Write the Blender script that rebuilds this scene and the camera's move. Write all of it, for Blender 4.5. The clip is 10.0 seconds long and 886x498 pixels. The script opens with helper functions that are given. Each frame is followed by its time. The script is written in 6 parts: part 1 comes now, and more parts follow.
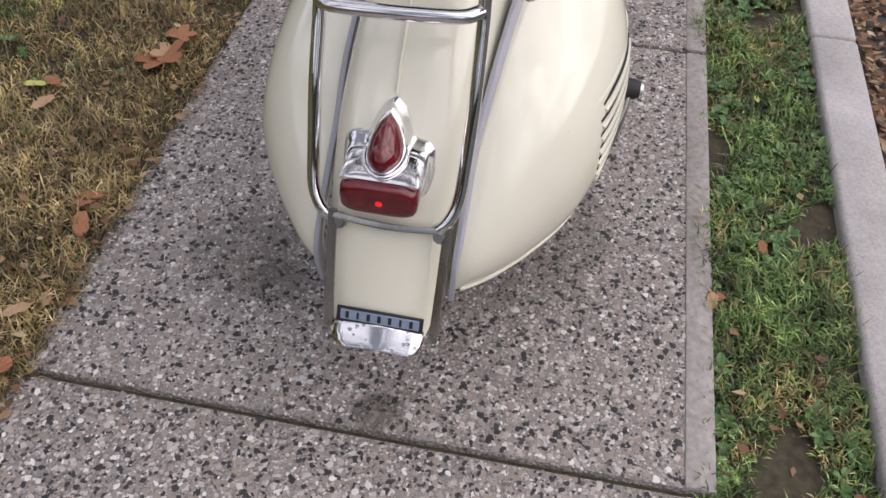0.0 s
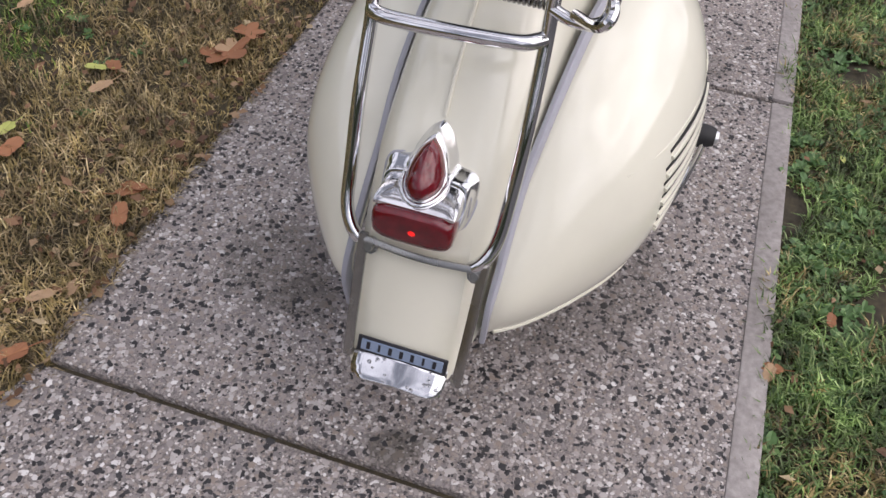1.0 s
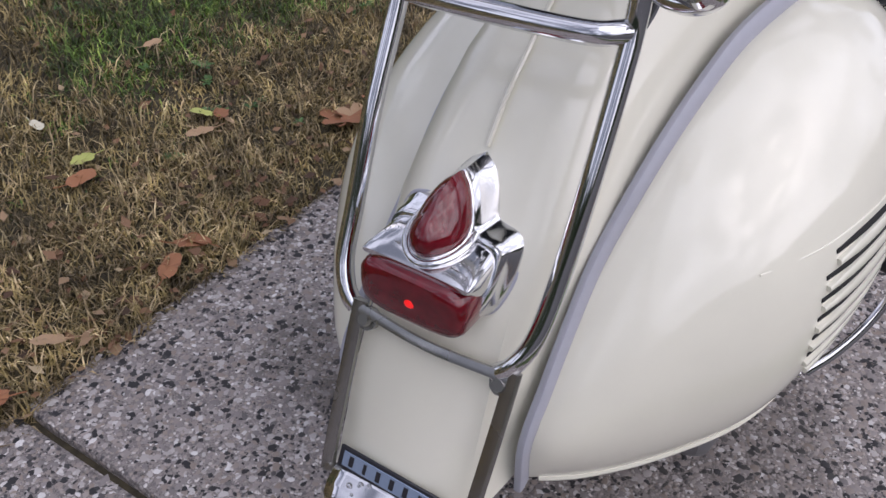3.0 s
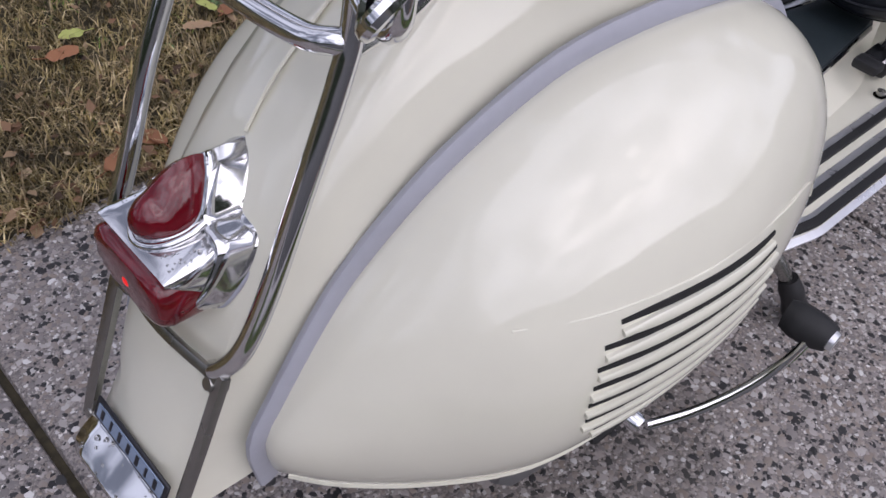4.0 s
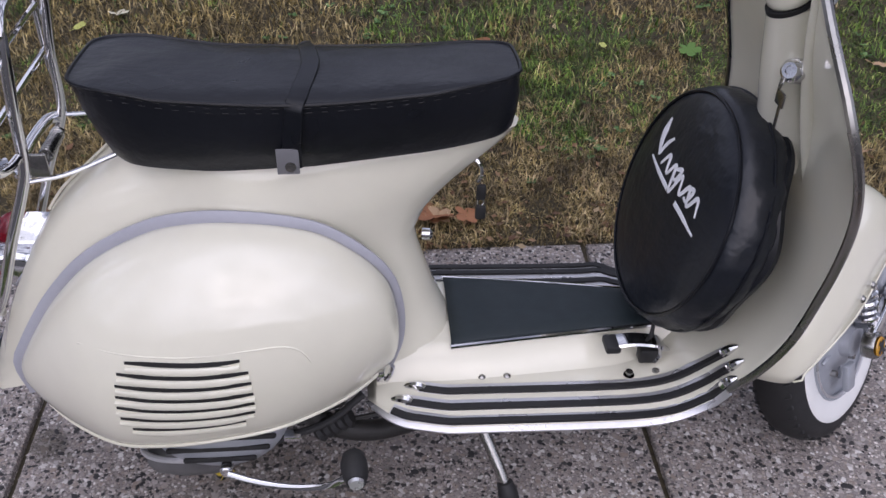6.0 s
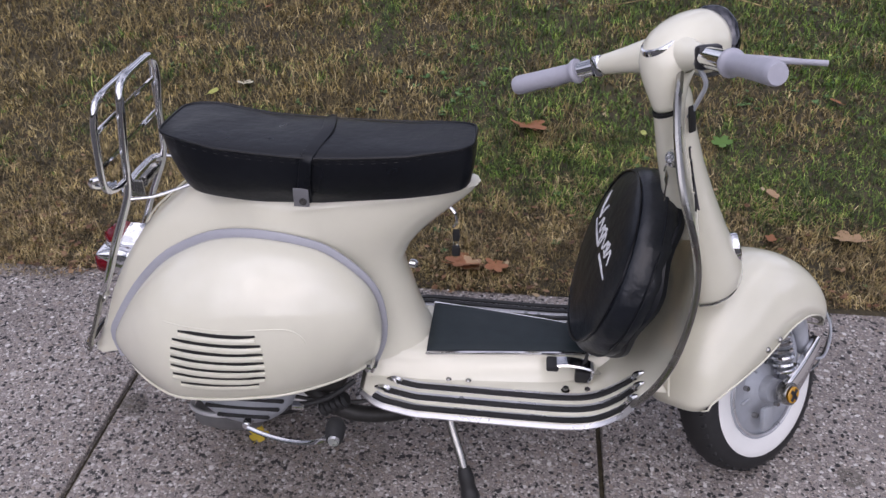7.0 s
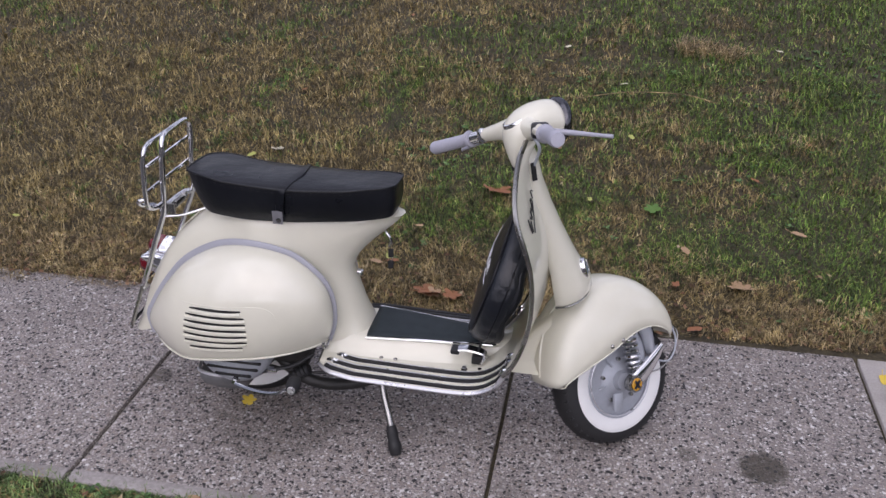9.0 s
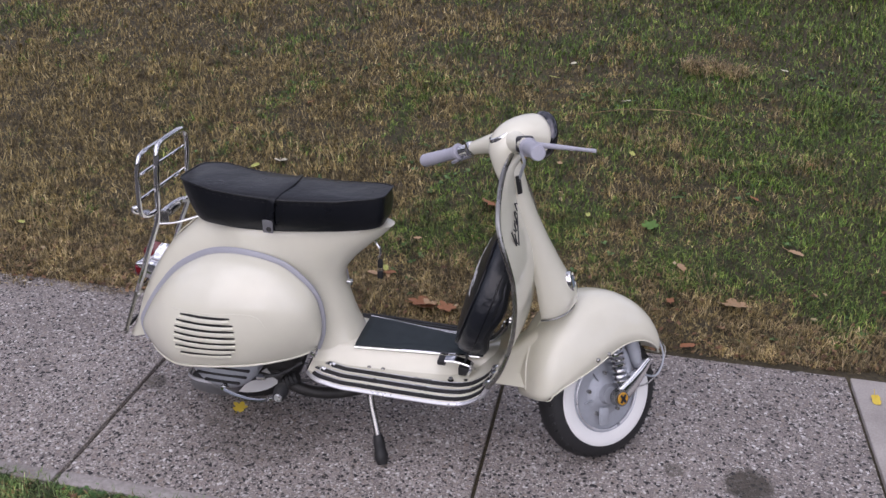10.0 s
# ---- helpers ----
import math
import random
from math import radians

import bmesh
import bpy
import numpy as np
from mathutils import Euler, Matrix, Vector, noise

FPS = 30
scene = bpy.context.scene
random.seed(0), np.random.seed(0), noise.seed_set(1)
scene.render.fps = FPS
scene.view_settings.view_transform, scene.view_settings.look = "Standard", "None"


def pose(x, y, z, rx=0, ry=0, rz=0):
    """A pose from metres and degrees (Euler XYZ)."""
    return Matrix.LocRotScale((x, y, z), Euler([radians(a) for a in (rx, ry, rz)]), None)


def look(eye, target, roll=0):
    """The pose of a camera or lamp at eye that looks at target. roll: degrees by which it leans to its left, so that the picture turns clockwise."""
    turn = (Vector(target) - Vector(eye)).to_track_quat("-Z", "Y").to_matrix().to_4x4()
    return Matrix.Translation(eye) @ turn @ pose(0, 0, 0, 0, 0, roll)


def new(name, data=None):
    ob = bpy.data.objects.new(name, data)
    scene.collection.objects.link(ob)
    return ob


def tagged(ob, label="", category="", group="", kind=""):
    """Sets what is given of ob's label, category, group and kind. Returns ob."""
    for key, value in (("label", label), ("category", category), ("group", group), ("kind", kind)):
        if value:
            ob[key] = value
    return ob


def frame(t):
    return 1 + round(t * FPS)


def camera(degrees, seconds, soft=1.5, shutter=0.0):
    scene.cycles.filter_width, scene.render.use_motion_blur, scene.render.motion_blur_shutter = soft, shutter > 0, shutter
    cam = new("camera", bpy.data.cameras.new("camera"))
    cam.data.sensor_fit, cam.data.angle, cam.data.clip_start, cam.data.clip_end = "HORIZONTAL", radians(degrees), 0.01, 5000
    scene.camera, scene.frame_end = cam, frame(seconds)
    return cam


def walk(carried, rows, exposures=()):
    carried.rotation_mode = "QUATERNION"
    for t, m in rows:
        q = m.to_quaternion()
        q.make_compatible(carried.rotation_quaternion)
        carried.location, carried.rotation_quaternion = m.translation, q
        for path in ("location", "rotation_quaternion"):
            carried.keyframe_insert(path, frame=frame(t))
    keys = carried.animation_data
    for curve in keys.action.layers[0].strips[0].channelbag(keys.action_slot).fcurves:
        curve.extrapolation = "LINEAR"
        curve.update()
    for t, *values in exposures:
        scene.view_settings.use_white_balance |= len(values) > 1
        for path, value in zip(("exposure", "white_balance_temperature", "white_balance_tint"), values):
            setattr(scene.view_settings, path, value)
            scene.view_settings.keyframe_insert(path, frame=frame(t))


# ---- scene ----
cam = camera(51.8, 10.0)
PATH = [
    (0, (-1.558, -0.186, 1.145), (-0.194, 0.009, -0.304), 3.4),
    (0.5, (-1.568, -0.23, 1.16), (-0.21, 0.054, -0.281), 5.8),
    (1, (-1.478, -0.205, 1.105), (-0.125, 0.136, -0.327), 5.6),
    (1.5, (-1.263, -0.145, 0.79), (0.292, 0.414, -0.336), 0.1),
    (2, (-1.232, -0.149, 0.705), (0.328, 0.461, -0.388), -1.1),
    (2.2, (-1.253, -0.149, 0.725), (0.288, 0.49, -0.377), -0.2),
    (3.3, (-1.195, -0.358, 0.888), (0.049, 0.547, -0.39), 2.1),
    (3.5, (-1.131, -0.389, 0.896), (0.054, 0.543, -0.418), 2.3),
    (4, (-0.972, -0.444, 0.893), (0.063, 0.53, -0.514), 6.5),
    (4.5, (-0.851, -0.632, 0.958), (-0.022, 0.467, -0.493), 5.7),
    (5, (-0.708, -0.841, 1.102), (0.041, 0.398, -0.277), 8.7),
    (5.5, (-0.518, -0.948, 1.176), (0.017, 0.521, -0.071), 5.8),
    (6, (-0.248, -1.13, 1.243), (-0.097, 0.47, 0.053), 1.4),
    (6.2, (-0.144, -1.211, 1.3), (-0.128, 0.401, 0.115), -0.1),
    (7.3, (0.101, -1.642, 1.46), (-0.086, 0.067, 0.437), 0.7),
    (7.5, (0.175, -1.737, 1.492), (-0.032, -0.025, 0.48), 0.7),
    (8, (0.3, -1.966, 1.574), (0.07, -0.23, 0.608), 0.9),
    (8.5, (0.384, -2.103, 1.62), (0.111, -0.356, 0.686), 0.7),
    (9, (0.447, -2.146, 1.637), (0.125, -0.39, 0.734), 0.7),
    (9.5, (0.496, -2.161, 1.644), (0.148, -0.4, 0.761), 0.9),
    (10, (0.528, -2.156, 1.639), (0.165, -0.393, 0.766), 1.1),
]
EXPOSURES = [(0, 0.36, 6300, 17), (1, 0.38, 6200, 18), (2, 0.20, 6000, 19), (3.5, 0.12, 5800, 20), (4.5, -0.02, 5800, 20), (5.5, 0.10, 5750, 21), (6.5, 0.13, 5850, 22), (7.5, 0.13, 5900, 21), (10, 0.12, 5900, 22)]
walk(cam, [(t, look(eye, target, roll)) for t, eye, target, roll in PATH], EXPOSURES)

# ---- light ----
world = bpy.data.worlds.new("overcast_sky")
scene.world = world
world.use_nodes = True
wt = world.node_tree
sky = wt.nodes.new("ShaderNodeTexSky")
sky.sky_type, sky.sun_disc = "NISHITA", False
sky.sun_elevation, sky.sun_rotation = radians(45), radians(184)
sky.air_density, sky.dust_density = 1.0, 6.0
# broken cloud cover
cn = wt.nodes.new("ShaderNodeTexNoise")
cn.inputs["Scale"].default_value, cn.inputs["Detail"].default_value, cn.inputs["Roughness"].default_value = 3.4, 7.0, 0.6
cr = wt.nodes.new("ShaderNodeValToRGB")
cr.color_ramp.elements[0].position, cr.color_ramp.elements[0].color = 0.45, (0.42, 0.44, 0.48, 1)
cr.color_ramp.elements[1].position, cr.color_ramp.elements[1].color = 0.56, (1.72, 1.71, 1.7, 1)
cm = wt.nodes.new("ShaderNodeMix")
cm.data_type, cm.blend_type = "RGBA", "MULTIPLY"
cm.inputs[0].default_value = 1.0
wt.links.new(wt.nodes.new("ShaderNodeTexCoord").outputs["Generated"], cn.inputs["Vector"])
wt.links.new(cn.outputs[0], cr.inputs[0])
deck = wt.nodes.new("ShaderNodeMix")
deck.data_type = "RGBA"
deck.inputs[0].default_value = 0.72
deck.inputs[7].default_value = (4.55, 4.45, 4.4, 1)
wt.links.new(sky.outputs[0], deck.inputs[6])
wt.links.new(deck.outputs[2], cm.inputs[6])
wt.links.new(cr.outputs[0], cm.inputs[7])
wt.links.new(cm.outputs[2], wt.nodes["Background"].inputs[0])
wt.nodes["Background"].inputs[1].default_value = 0.14
sun_data = bpy.data.lights.new("sun", "SUN")
sun_data.energy, sun_data.angle, sun_data.color = 1.3, radians(100), (1.0, 0.97, 0.92)
sun = new("sun", sun_data)
sun.matrix_world = look((-0.15, -2.1, 2.1), (0, 0, 0))

# ---- materials ----


def mat(name, rough=0.5, metal=0.0, coat=0.0):
    m = bpy.data.materials.new(name)
    m.use_nodes = True
    b = m.node_tree.nodes["Principled BSDF"]
    b.inputs["Roughness"].default_value = rough
    b.inputs["Metallic"].default_value = metal
    b.inputs["Coat Weight"].default_value = coat
    b.inputs["Coat Roughness"].default_value = 0.06
    return m, m.node_tree, b


def tex(nt, kind, scale, detail=3.0, rough=0.55, vec=None):
    n = nt.nodes.new("ShaderNodeTex" + kind)
    n.inputs["Scale"].default_value = scale
    if kind == "Noise":
        n.inputs["Detail"].default_value = detail
        n.inputs["Roughness"].default_value = rough
    if vec is None:
        c = nt.nodes.new("ShaderNodeTexCoord")
        vec = c.outputs["Object"]
    nt.links.new(vec, n.inputs["Vector"])
    return n


def ramp(nt, fac, stops):
    r = nt.nodes.new("ShaderNodeValToRGB")
    e = r.color_ramp.elements
    while len(e) < len(stops):
        e.new(0.5)
    for el, (p, c) in zip(e, stops):
        el.position, el.color = p, (*c, 1)
    nt.links.new(fac, r.inputs[0])
    return r.outputs[0]


def mix(nt, fac, a, b, mode="MIX"):
    m = nt.nodes.new("ShaderNodeMix")
    m.data_type, m.blend_type = "RGBA", mode
    if isinstance(fac, float):
        m.inputs[0].default_value = fac
    else:
        nt.links.new(fac, m.inputs[0])
    for s, v in ((6, a), (7, b)):
        if isinstance(v, tuple):
            m.inputs[s].default_value = (*v, 1)
        else:
            nt.links.new(v, m.inputs[s])
    return m.outputs[2]


def bump(nt, b, height, strength=0.3, dist=0.002):
    n = nt.nodes.new("ShaderNodeBump")
    n.inputs["Strength"].default_value, n.inputs["Distance"].default_value = strength, dist
    nt.links.new(height, n.inputs["Height"])
    nt.links.new(n.outputs[0], b.inputs["Normal"])


def plain(name, col, rough=0.5, metal=0.0, coat=0.0, vary=0.12, grain=60.0, relief=0.0, relief_scale=300.0):
    """A surface of one colour with faint mottling, uneven gloss and fine relief."""
    m, nt, b = mat(name, rough, metal, coat)
    n = tex(nt, "Noise", grain)
    big = tex(nt, "Noise", grain / 9)
    lo, hi = tuple(c * (1 - vary) for c in col), tuple(min(1, c * (1 + vary)) for c in col)
    c1 = ramp(nt, n.outputs[0], [(0.3, lo), (0.7, hi)])
    c2 = ramp(nt, big.outputs[0], [(0.3, lo), (0.7, hi)])
    nt.links.new(mix(nt, 0.5, c1, c2), b.inputs["Base Color"])
    r = nt.nodes.new("ShaderNodeMapRange")
    r.inputs[1].default_value, r.inputs[2].default_value = 0.3, 0.7
    r.inputs[3].default_value, r.inputs[4].default_value = rough * 0.8, min(1, rough * 1.25)
    nt.links.new(big.outputs[0], r.inputs[0])
    nt.links.new(r.outputs[0], b.inputs["Roughness"])
    if relief:
        h = tex(nt, "Noise", relief_scale)
        bump(nt, b, h.outputs[0], relief, 0.001)
    return m


CREAM = plain("cream_paint", (0.74, 0.722, 0.60), 0.45, coat=1.0, vary=0.025, grain=26)
CREAM.node_tree.nodes["Principled BSDF"].inputs["Specular IOR Level"].default_value = 0.15
CREAM.node_tree.nodes["Principled BSDF"].inputs["Coat Roughness"].default_value = 0.035
CREAM.node_tree.nodes["Principled BSDF"].inputs["Coat IOR"].default_value = 1.65
GREY = plain("grey_trim", (0.36, 0.365, 0.41), 0.45, vary=0.05, grain=90)
GRIP = plain("grey_rubber", (0.40, 0.40, 0.46), 0.6, vary=0.06, grain=120, relief=0.1)
CHROME = plain("chrome", (0.72, 0.72, 0.73), 0.08, metal=1.0, vary=0.03, grain=80, relief=0.02, relief_scale=60)
STEEL = plain("worn_chrome", (0.36, 0.355, 0.34), 0.25, metal=1.0, vary=0.1, grain=90, relief=0.06)
ALU = plain("silver_paint", (0.40, 0.42, 0.46), 0.42, metal=0.35, vary=0.1, grain=60, relief=0.06)
ALUTRIM = plain("aluminium_trim", (0.66, 0.66, 0.68), 0.3, metal=0.7, vary=0.06, grain=120)
VINYL = plain("black_vinyl", (0.006, 0.007, 0.010), 0.34, vary=0.25, grain=60, relief=0.16, relief_scale=420)
VINYL.node_tree.nodes["Principled BSDF"].inputs["Specular IOR Level"].default_value = 0.3
MATRUB = plain("dark_ribbed_rubber", (0.012, 0.02, 0.024), 0.62, vary=0.2, grain=50, relief=0.3, relief_scale=260)
RUBBER = plain("black_rubber", (0.014, 0.014, 0.015), 0.6, vary=0.25, grain=60, relief=0.2)
WHITE = plain("whitewall_rubber", (0.78, 0.78, 0.77), 0.55, vary=0.03, grain=40)
DARK = plain("dark_gap", (0.01, 0.01, 0.01), 0.8, vary=0.2)
DIRTY = plain("oily_iron", (0.035, 0.034, 0.033), 0.5, metal=0.4, vary=0.4, grain=45, relief=0.3, relief_scale=90)
SCRIPT = plain("white_print", (0.72, 0.73, 0.76), 0.55, vary=0.03)
STITCH = plain("grey_thread", (0.008, 0.008, 0.010), 0.7, vary=0.1)
SILENCER = plain("dull_grey_steel", (0.20, 0.20, 0.205), 0.42, metal=0.7, vary=0.2, grain=30, relief=0.1)
SMOKED = plain("dark_chrome", (0.10, 0.10, 0.11), 0.1, metal=1.0, vary=0.1, grain=80)
INK = plain("black_print", (0.015, 0.015, 0.02), 0.4, vary=0.1)
TAGMAT = plain("grey_tag", (0.16, 0.16, 0.17), 0.5, vary=0.1, relief=0.2)
YELLOW = plain("yellow_enamel", (0.55, 0.28, 0.02), 0.25, coat=0.5, vary=0.06)
PLATE = plain("pale_blue_badge", (0.30, 0.38, 0.52), 0.2, metal=0.4, vary=0.05)


def lens_red():
    m, nt, b = mat("red_lens", 0.12, coat=0.5)
    n = tex(nt, "Noise", 70)
    nt.links.new(ramp(nt, n.outputs[0], [(0.3, (0.085, 0.0012, 0.005)), (0.7, (0.14, 0.002, 0.008))]), b.inputs["Base Color"])
    return m


LENS = lens_red()


def slack_vinyl():
    m = plain("slack_vinyl", (0.008, 0.010, 0.015), 0.36, vary=0.25, grain=60)
    nt = m.node_tree
    w = tex(nt, "Noise", 10, 4, 0.6)
    bump(nt, nt.nodes["Principled BSDF"], w.outputs[0], 0.5, 0.014)
    return m


COVER = slack_vinyl()


def seat_vinyl():
    m = plain("seat_vinyl", (0.006, 0.007, 0.010), 0.32, vary=0.25, grain=60)
    nt = m.node_tree
    w, g = tex(nt, "Noise", 13, 4, 0.55), tex(nt, "Noise", 420)
    h = nt.nodes.new("ShaderNodeMath")
    h.operation = "MULTIPLY_ADD"
    h.inputs[1].default_value = 0.04
    nt.links.new(g.outputs[0], h.inputs[0])
    nt.links.new(w.outputs[0], h.inputs[2])
    bump(nt, nt.nodes["Principled BSDF"], h.outputs[0], 0.35, 0.012)
    nt.nodes["Principled BSDF"].inputs["Specular IOR Level"].default_value = 0.35
    return m


SEATV = seat_vinyl()
GLOW, gt, gb = mat("lit_bulb", 0.3)
gb.inputs["Base Color"].default_value = (0.7, 0.01, 0.01, 1)
gb.inputs["Emission Color"].default_value, gb.inputs["Emission Strength"].default_value = (1, 0.015, 0.01, 1), 0.55
GLASS, g2t, g2b = mat("headlamp_glass", 0.05)
g2b.inputs["Transmission Weight"].default_value = 0.9


def spots(nt, c, co):
    """Dark patches with ragged edges, on the walk: oil stains ahead of the scooter, others beside and under it."""
    wob = tex(nt, "Noise", 38, 5, 0.7, vec=co)
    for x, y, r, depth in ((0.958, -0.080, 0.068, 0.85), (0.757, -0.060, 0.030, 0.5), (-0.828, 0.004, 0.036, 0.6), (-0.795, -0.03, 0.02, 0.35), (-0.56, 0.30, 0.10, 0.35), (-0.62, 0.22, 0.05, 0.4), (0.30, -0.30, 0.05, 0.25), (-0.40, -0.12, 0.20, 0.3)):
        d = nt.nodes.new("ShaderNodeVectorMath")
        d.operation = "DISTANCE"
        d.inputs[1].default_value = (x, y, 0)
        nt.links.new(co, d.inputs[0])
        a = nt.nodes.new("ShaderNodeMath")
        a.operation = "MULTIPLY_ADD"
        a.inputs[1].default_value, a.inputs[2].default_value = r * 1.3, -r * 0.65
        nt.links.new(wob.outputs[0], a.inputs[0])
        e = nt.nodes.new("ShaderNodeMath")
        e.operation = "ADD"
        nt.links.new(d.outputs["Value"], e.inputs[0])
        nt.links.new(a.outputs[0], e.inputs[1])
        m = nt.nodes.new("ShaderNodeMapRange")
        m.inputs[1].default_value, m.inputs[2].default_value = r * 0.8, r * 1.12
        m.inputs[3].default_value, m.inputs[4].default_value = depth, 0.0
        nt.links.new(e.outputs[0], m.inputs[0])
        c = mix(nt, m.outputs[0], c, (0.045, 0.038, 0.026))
    return c


def aggregate():
    """Washed concrete: pebbles of grey, tan, pink and near-black in a pale matrix, with damp patches."""
    m, nt, b = mat("exposed_aggregate", 0.75)
    co = nt.nodes.new("ShaderNodeTexCoord").outputs["Object"]
    wob = tex(nt, "Noise", 55, 2, vec=co)
    warp = nt.nodes.new("ShaderNodeVectorMath")
    warp.operation = "MULTIPLY_ADD"
    warp.inputs[1].default_value = (0.008,) * 3
    nt.links.new(wob.outputs["Color"], warp.inputs[0])
    nt.links.new(co, warp.inputs[2])
    v = tex(nt, "Voronoi", 150, vec=warp.outputs[0])
    sep = nt.nodes.new("ShaderNodeSeparateColor")
    nt.links.new(v.outputs["Color"], sep.inputs[0])
    stones = ramp(nt, sep.outputs[0], [(0.0, (0.035, 0.034, 0.036)), (0.10, (0.10, 0.095, 0.10)), (0.22, (0.27, 0.245, 0.24)), (0.45, (0.36, 0.325, 0.30)),
                                       (0.62, (0.30, 0.26, 0.225)), (0.78, (0.44, 0.41, 0.39)), (0.93, (0.60, 0.575, 0.55)), (1.0, (0.70, 0.68, 0.66))])
    fine = tex(nt, "Noise", 420, 4, vec=co)
    cement = ramp(nt, fine.outputs[0], [(0.35, (0.13, 0.12, 0.115)), (0.65, (0.31, 0.285, 0.27))])
    edge = ramp(nt, v.outputs["Distance"], [(0.36, (0, 0, 0)), (0.50, (1, 1, 1))])
    c = mix(nt, edge, stones, cement)
    tone = tex(nt, "Noise", 2.2, 4, vec=co)
    c = mix(nt, 1.0, c, ramp(nt, tone.outputs[0], [(0.3, (0.80, 0.77, 0.75)), (0.7, (1.14, 1.11, 1.08))]), "MULTIPLY")
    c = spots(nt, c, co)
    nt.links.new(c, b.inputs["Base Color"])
    inv = nt.nodes.new("ShaderNodeMath")
    inv.operation = "SUBTRACT"
    inv.inputs[0].default_value = 1.0
    nt.links.new(v.outputs["Distance"], inv.inputs[1])
    bump(nt, b, inv.outputs[0], 0.8, 0.005)
    return m


def cement(name, lo, hi, scale=160):
    m, nt, b = mat(name, 0.85)
    n, w = tex(nt, "Noise", scale, 5), tex(nt, "Noise", 5, 4)
    c = mix(nt, 1.0, ramp(nt, n.outputs[0], [(0.3, lo), (0.7, hi)]), ramp(nt, w.outputs[0], [(0.3, (0.75, 0.74, 0.73)), (0.7, (1.1, 1.1, 1.1))]), "MULTIPLY")
    nt.links.new(c, b.inputs["Base Color"])
    bump(nt, b, n.outputs[0], 0.5, 0.003)
    return m


def islands(name, stops, rough=0.7):
    """Colour picked per loose piece."""
    m, nt, b = mat(name, rough)
    g = nt.nodes.new("ShaderNodeNewGeometry")
    c = ramp(nt, g.outputs["Random Per Island"], stops)
    nt.links.new(c, b.inputs["Base Color"])
    return m


AGG = aggregate()
SLAB = cement("brushed_concrete", (0.36, 0.33, 0.31), (0.46, 0.43, 0.40))
MARGIN = cement("trowelled_edge", (0.25, 0.228, 0.215), (0.38, 0.352, 0.335), 90)
FOLIAGE = cement("far_foliage", (0.012, 0.020, 0.008), (0.06, 0.085, 0.035), 1.4)
KERB = cement("kerb_concrete", (0.36, 0.34, 0.335), (0.48, 0.46, 0.45))
# brown soil, its colour darkened to stand for shade between the grass blades
SHADED_SOIL = cement("shaded_turf_soil", (0.026, 0.022, 0.012), (0.075, 0.061, 0.032), 60)
ASPHALT = cement("asphalt", (0.035, 0.035, 0.036), (0.075, 0.073, 0.072), 220)
DARKSTONE = plain("dark_stone", (0.022, 0.021, 0.022), 0.65, vary=0.5, grain=20)
STONES, st, sb = mat("pebbles", 0.7)
sg = st.nodes.new("ShaderNodeNewGeometry")
sc = ramp(st, sg.outputs["Random Per Island"], [(0.0, (0.022, 0.022, 0.024)), (0.16, (0.050, 0.047, 0.047)), (0.20, (0.18, 0.163, 0.157)), (0.4, (0.27, 0.243, 0.23)), (0.6, (0.25, 0.205, 0.17)), (0.72, (0.35, 0.315, 0.295)), (0.90, (0.43, 0.40, 0.38)), (1.0, (0.66, 0.64, 0.62))])
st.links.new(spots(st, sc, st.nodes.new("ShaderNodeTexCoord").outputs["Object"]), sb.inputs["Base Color"])


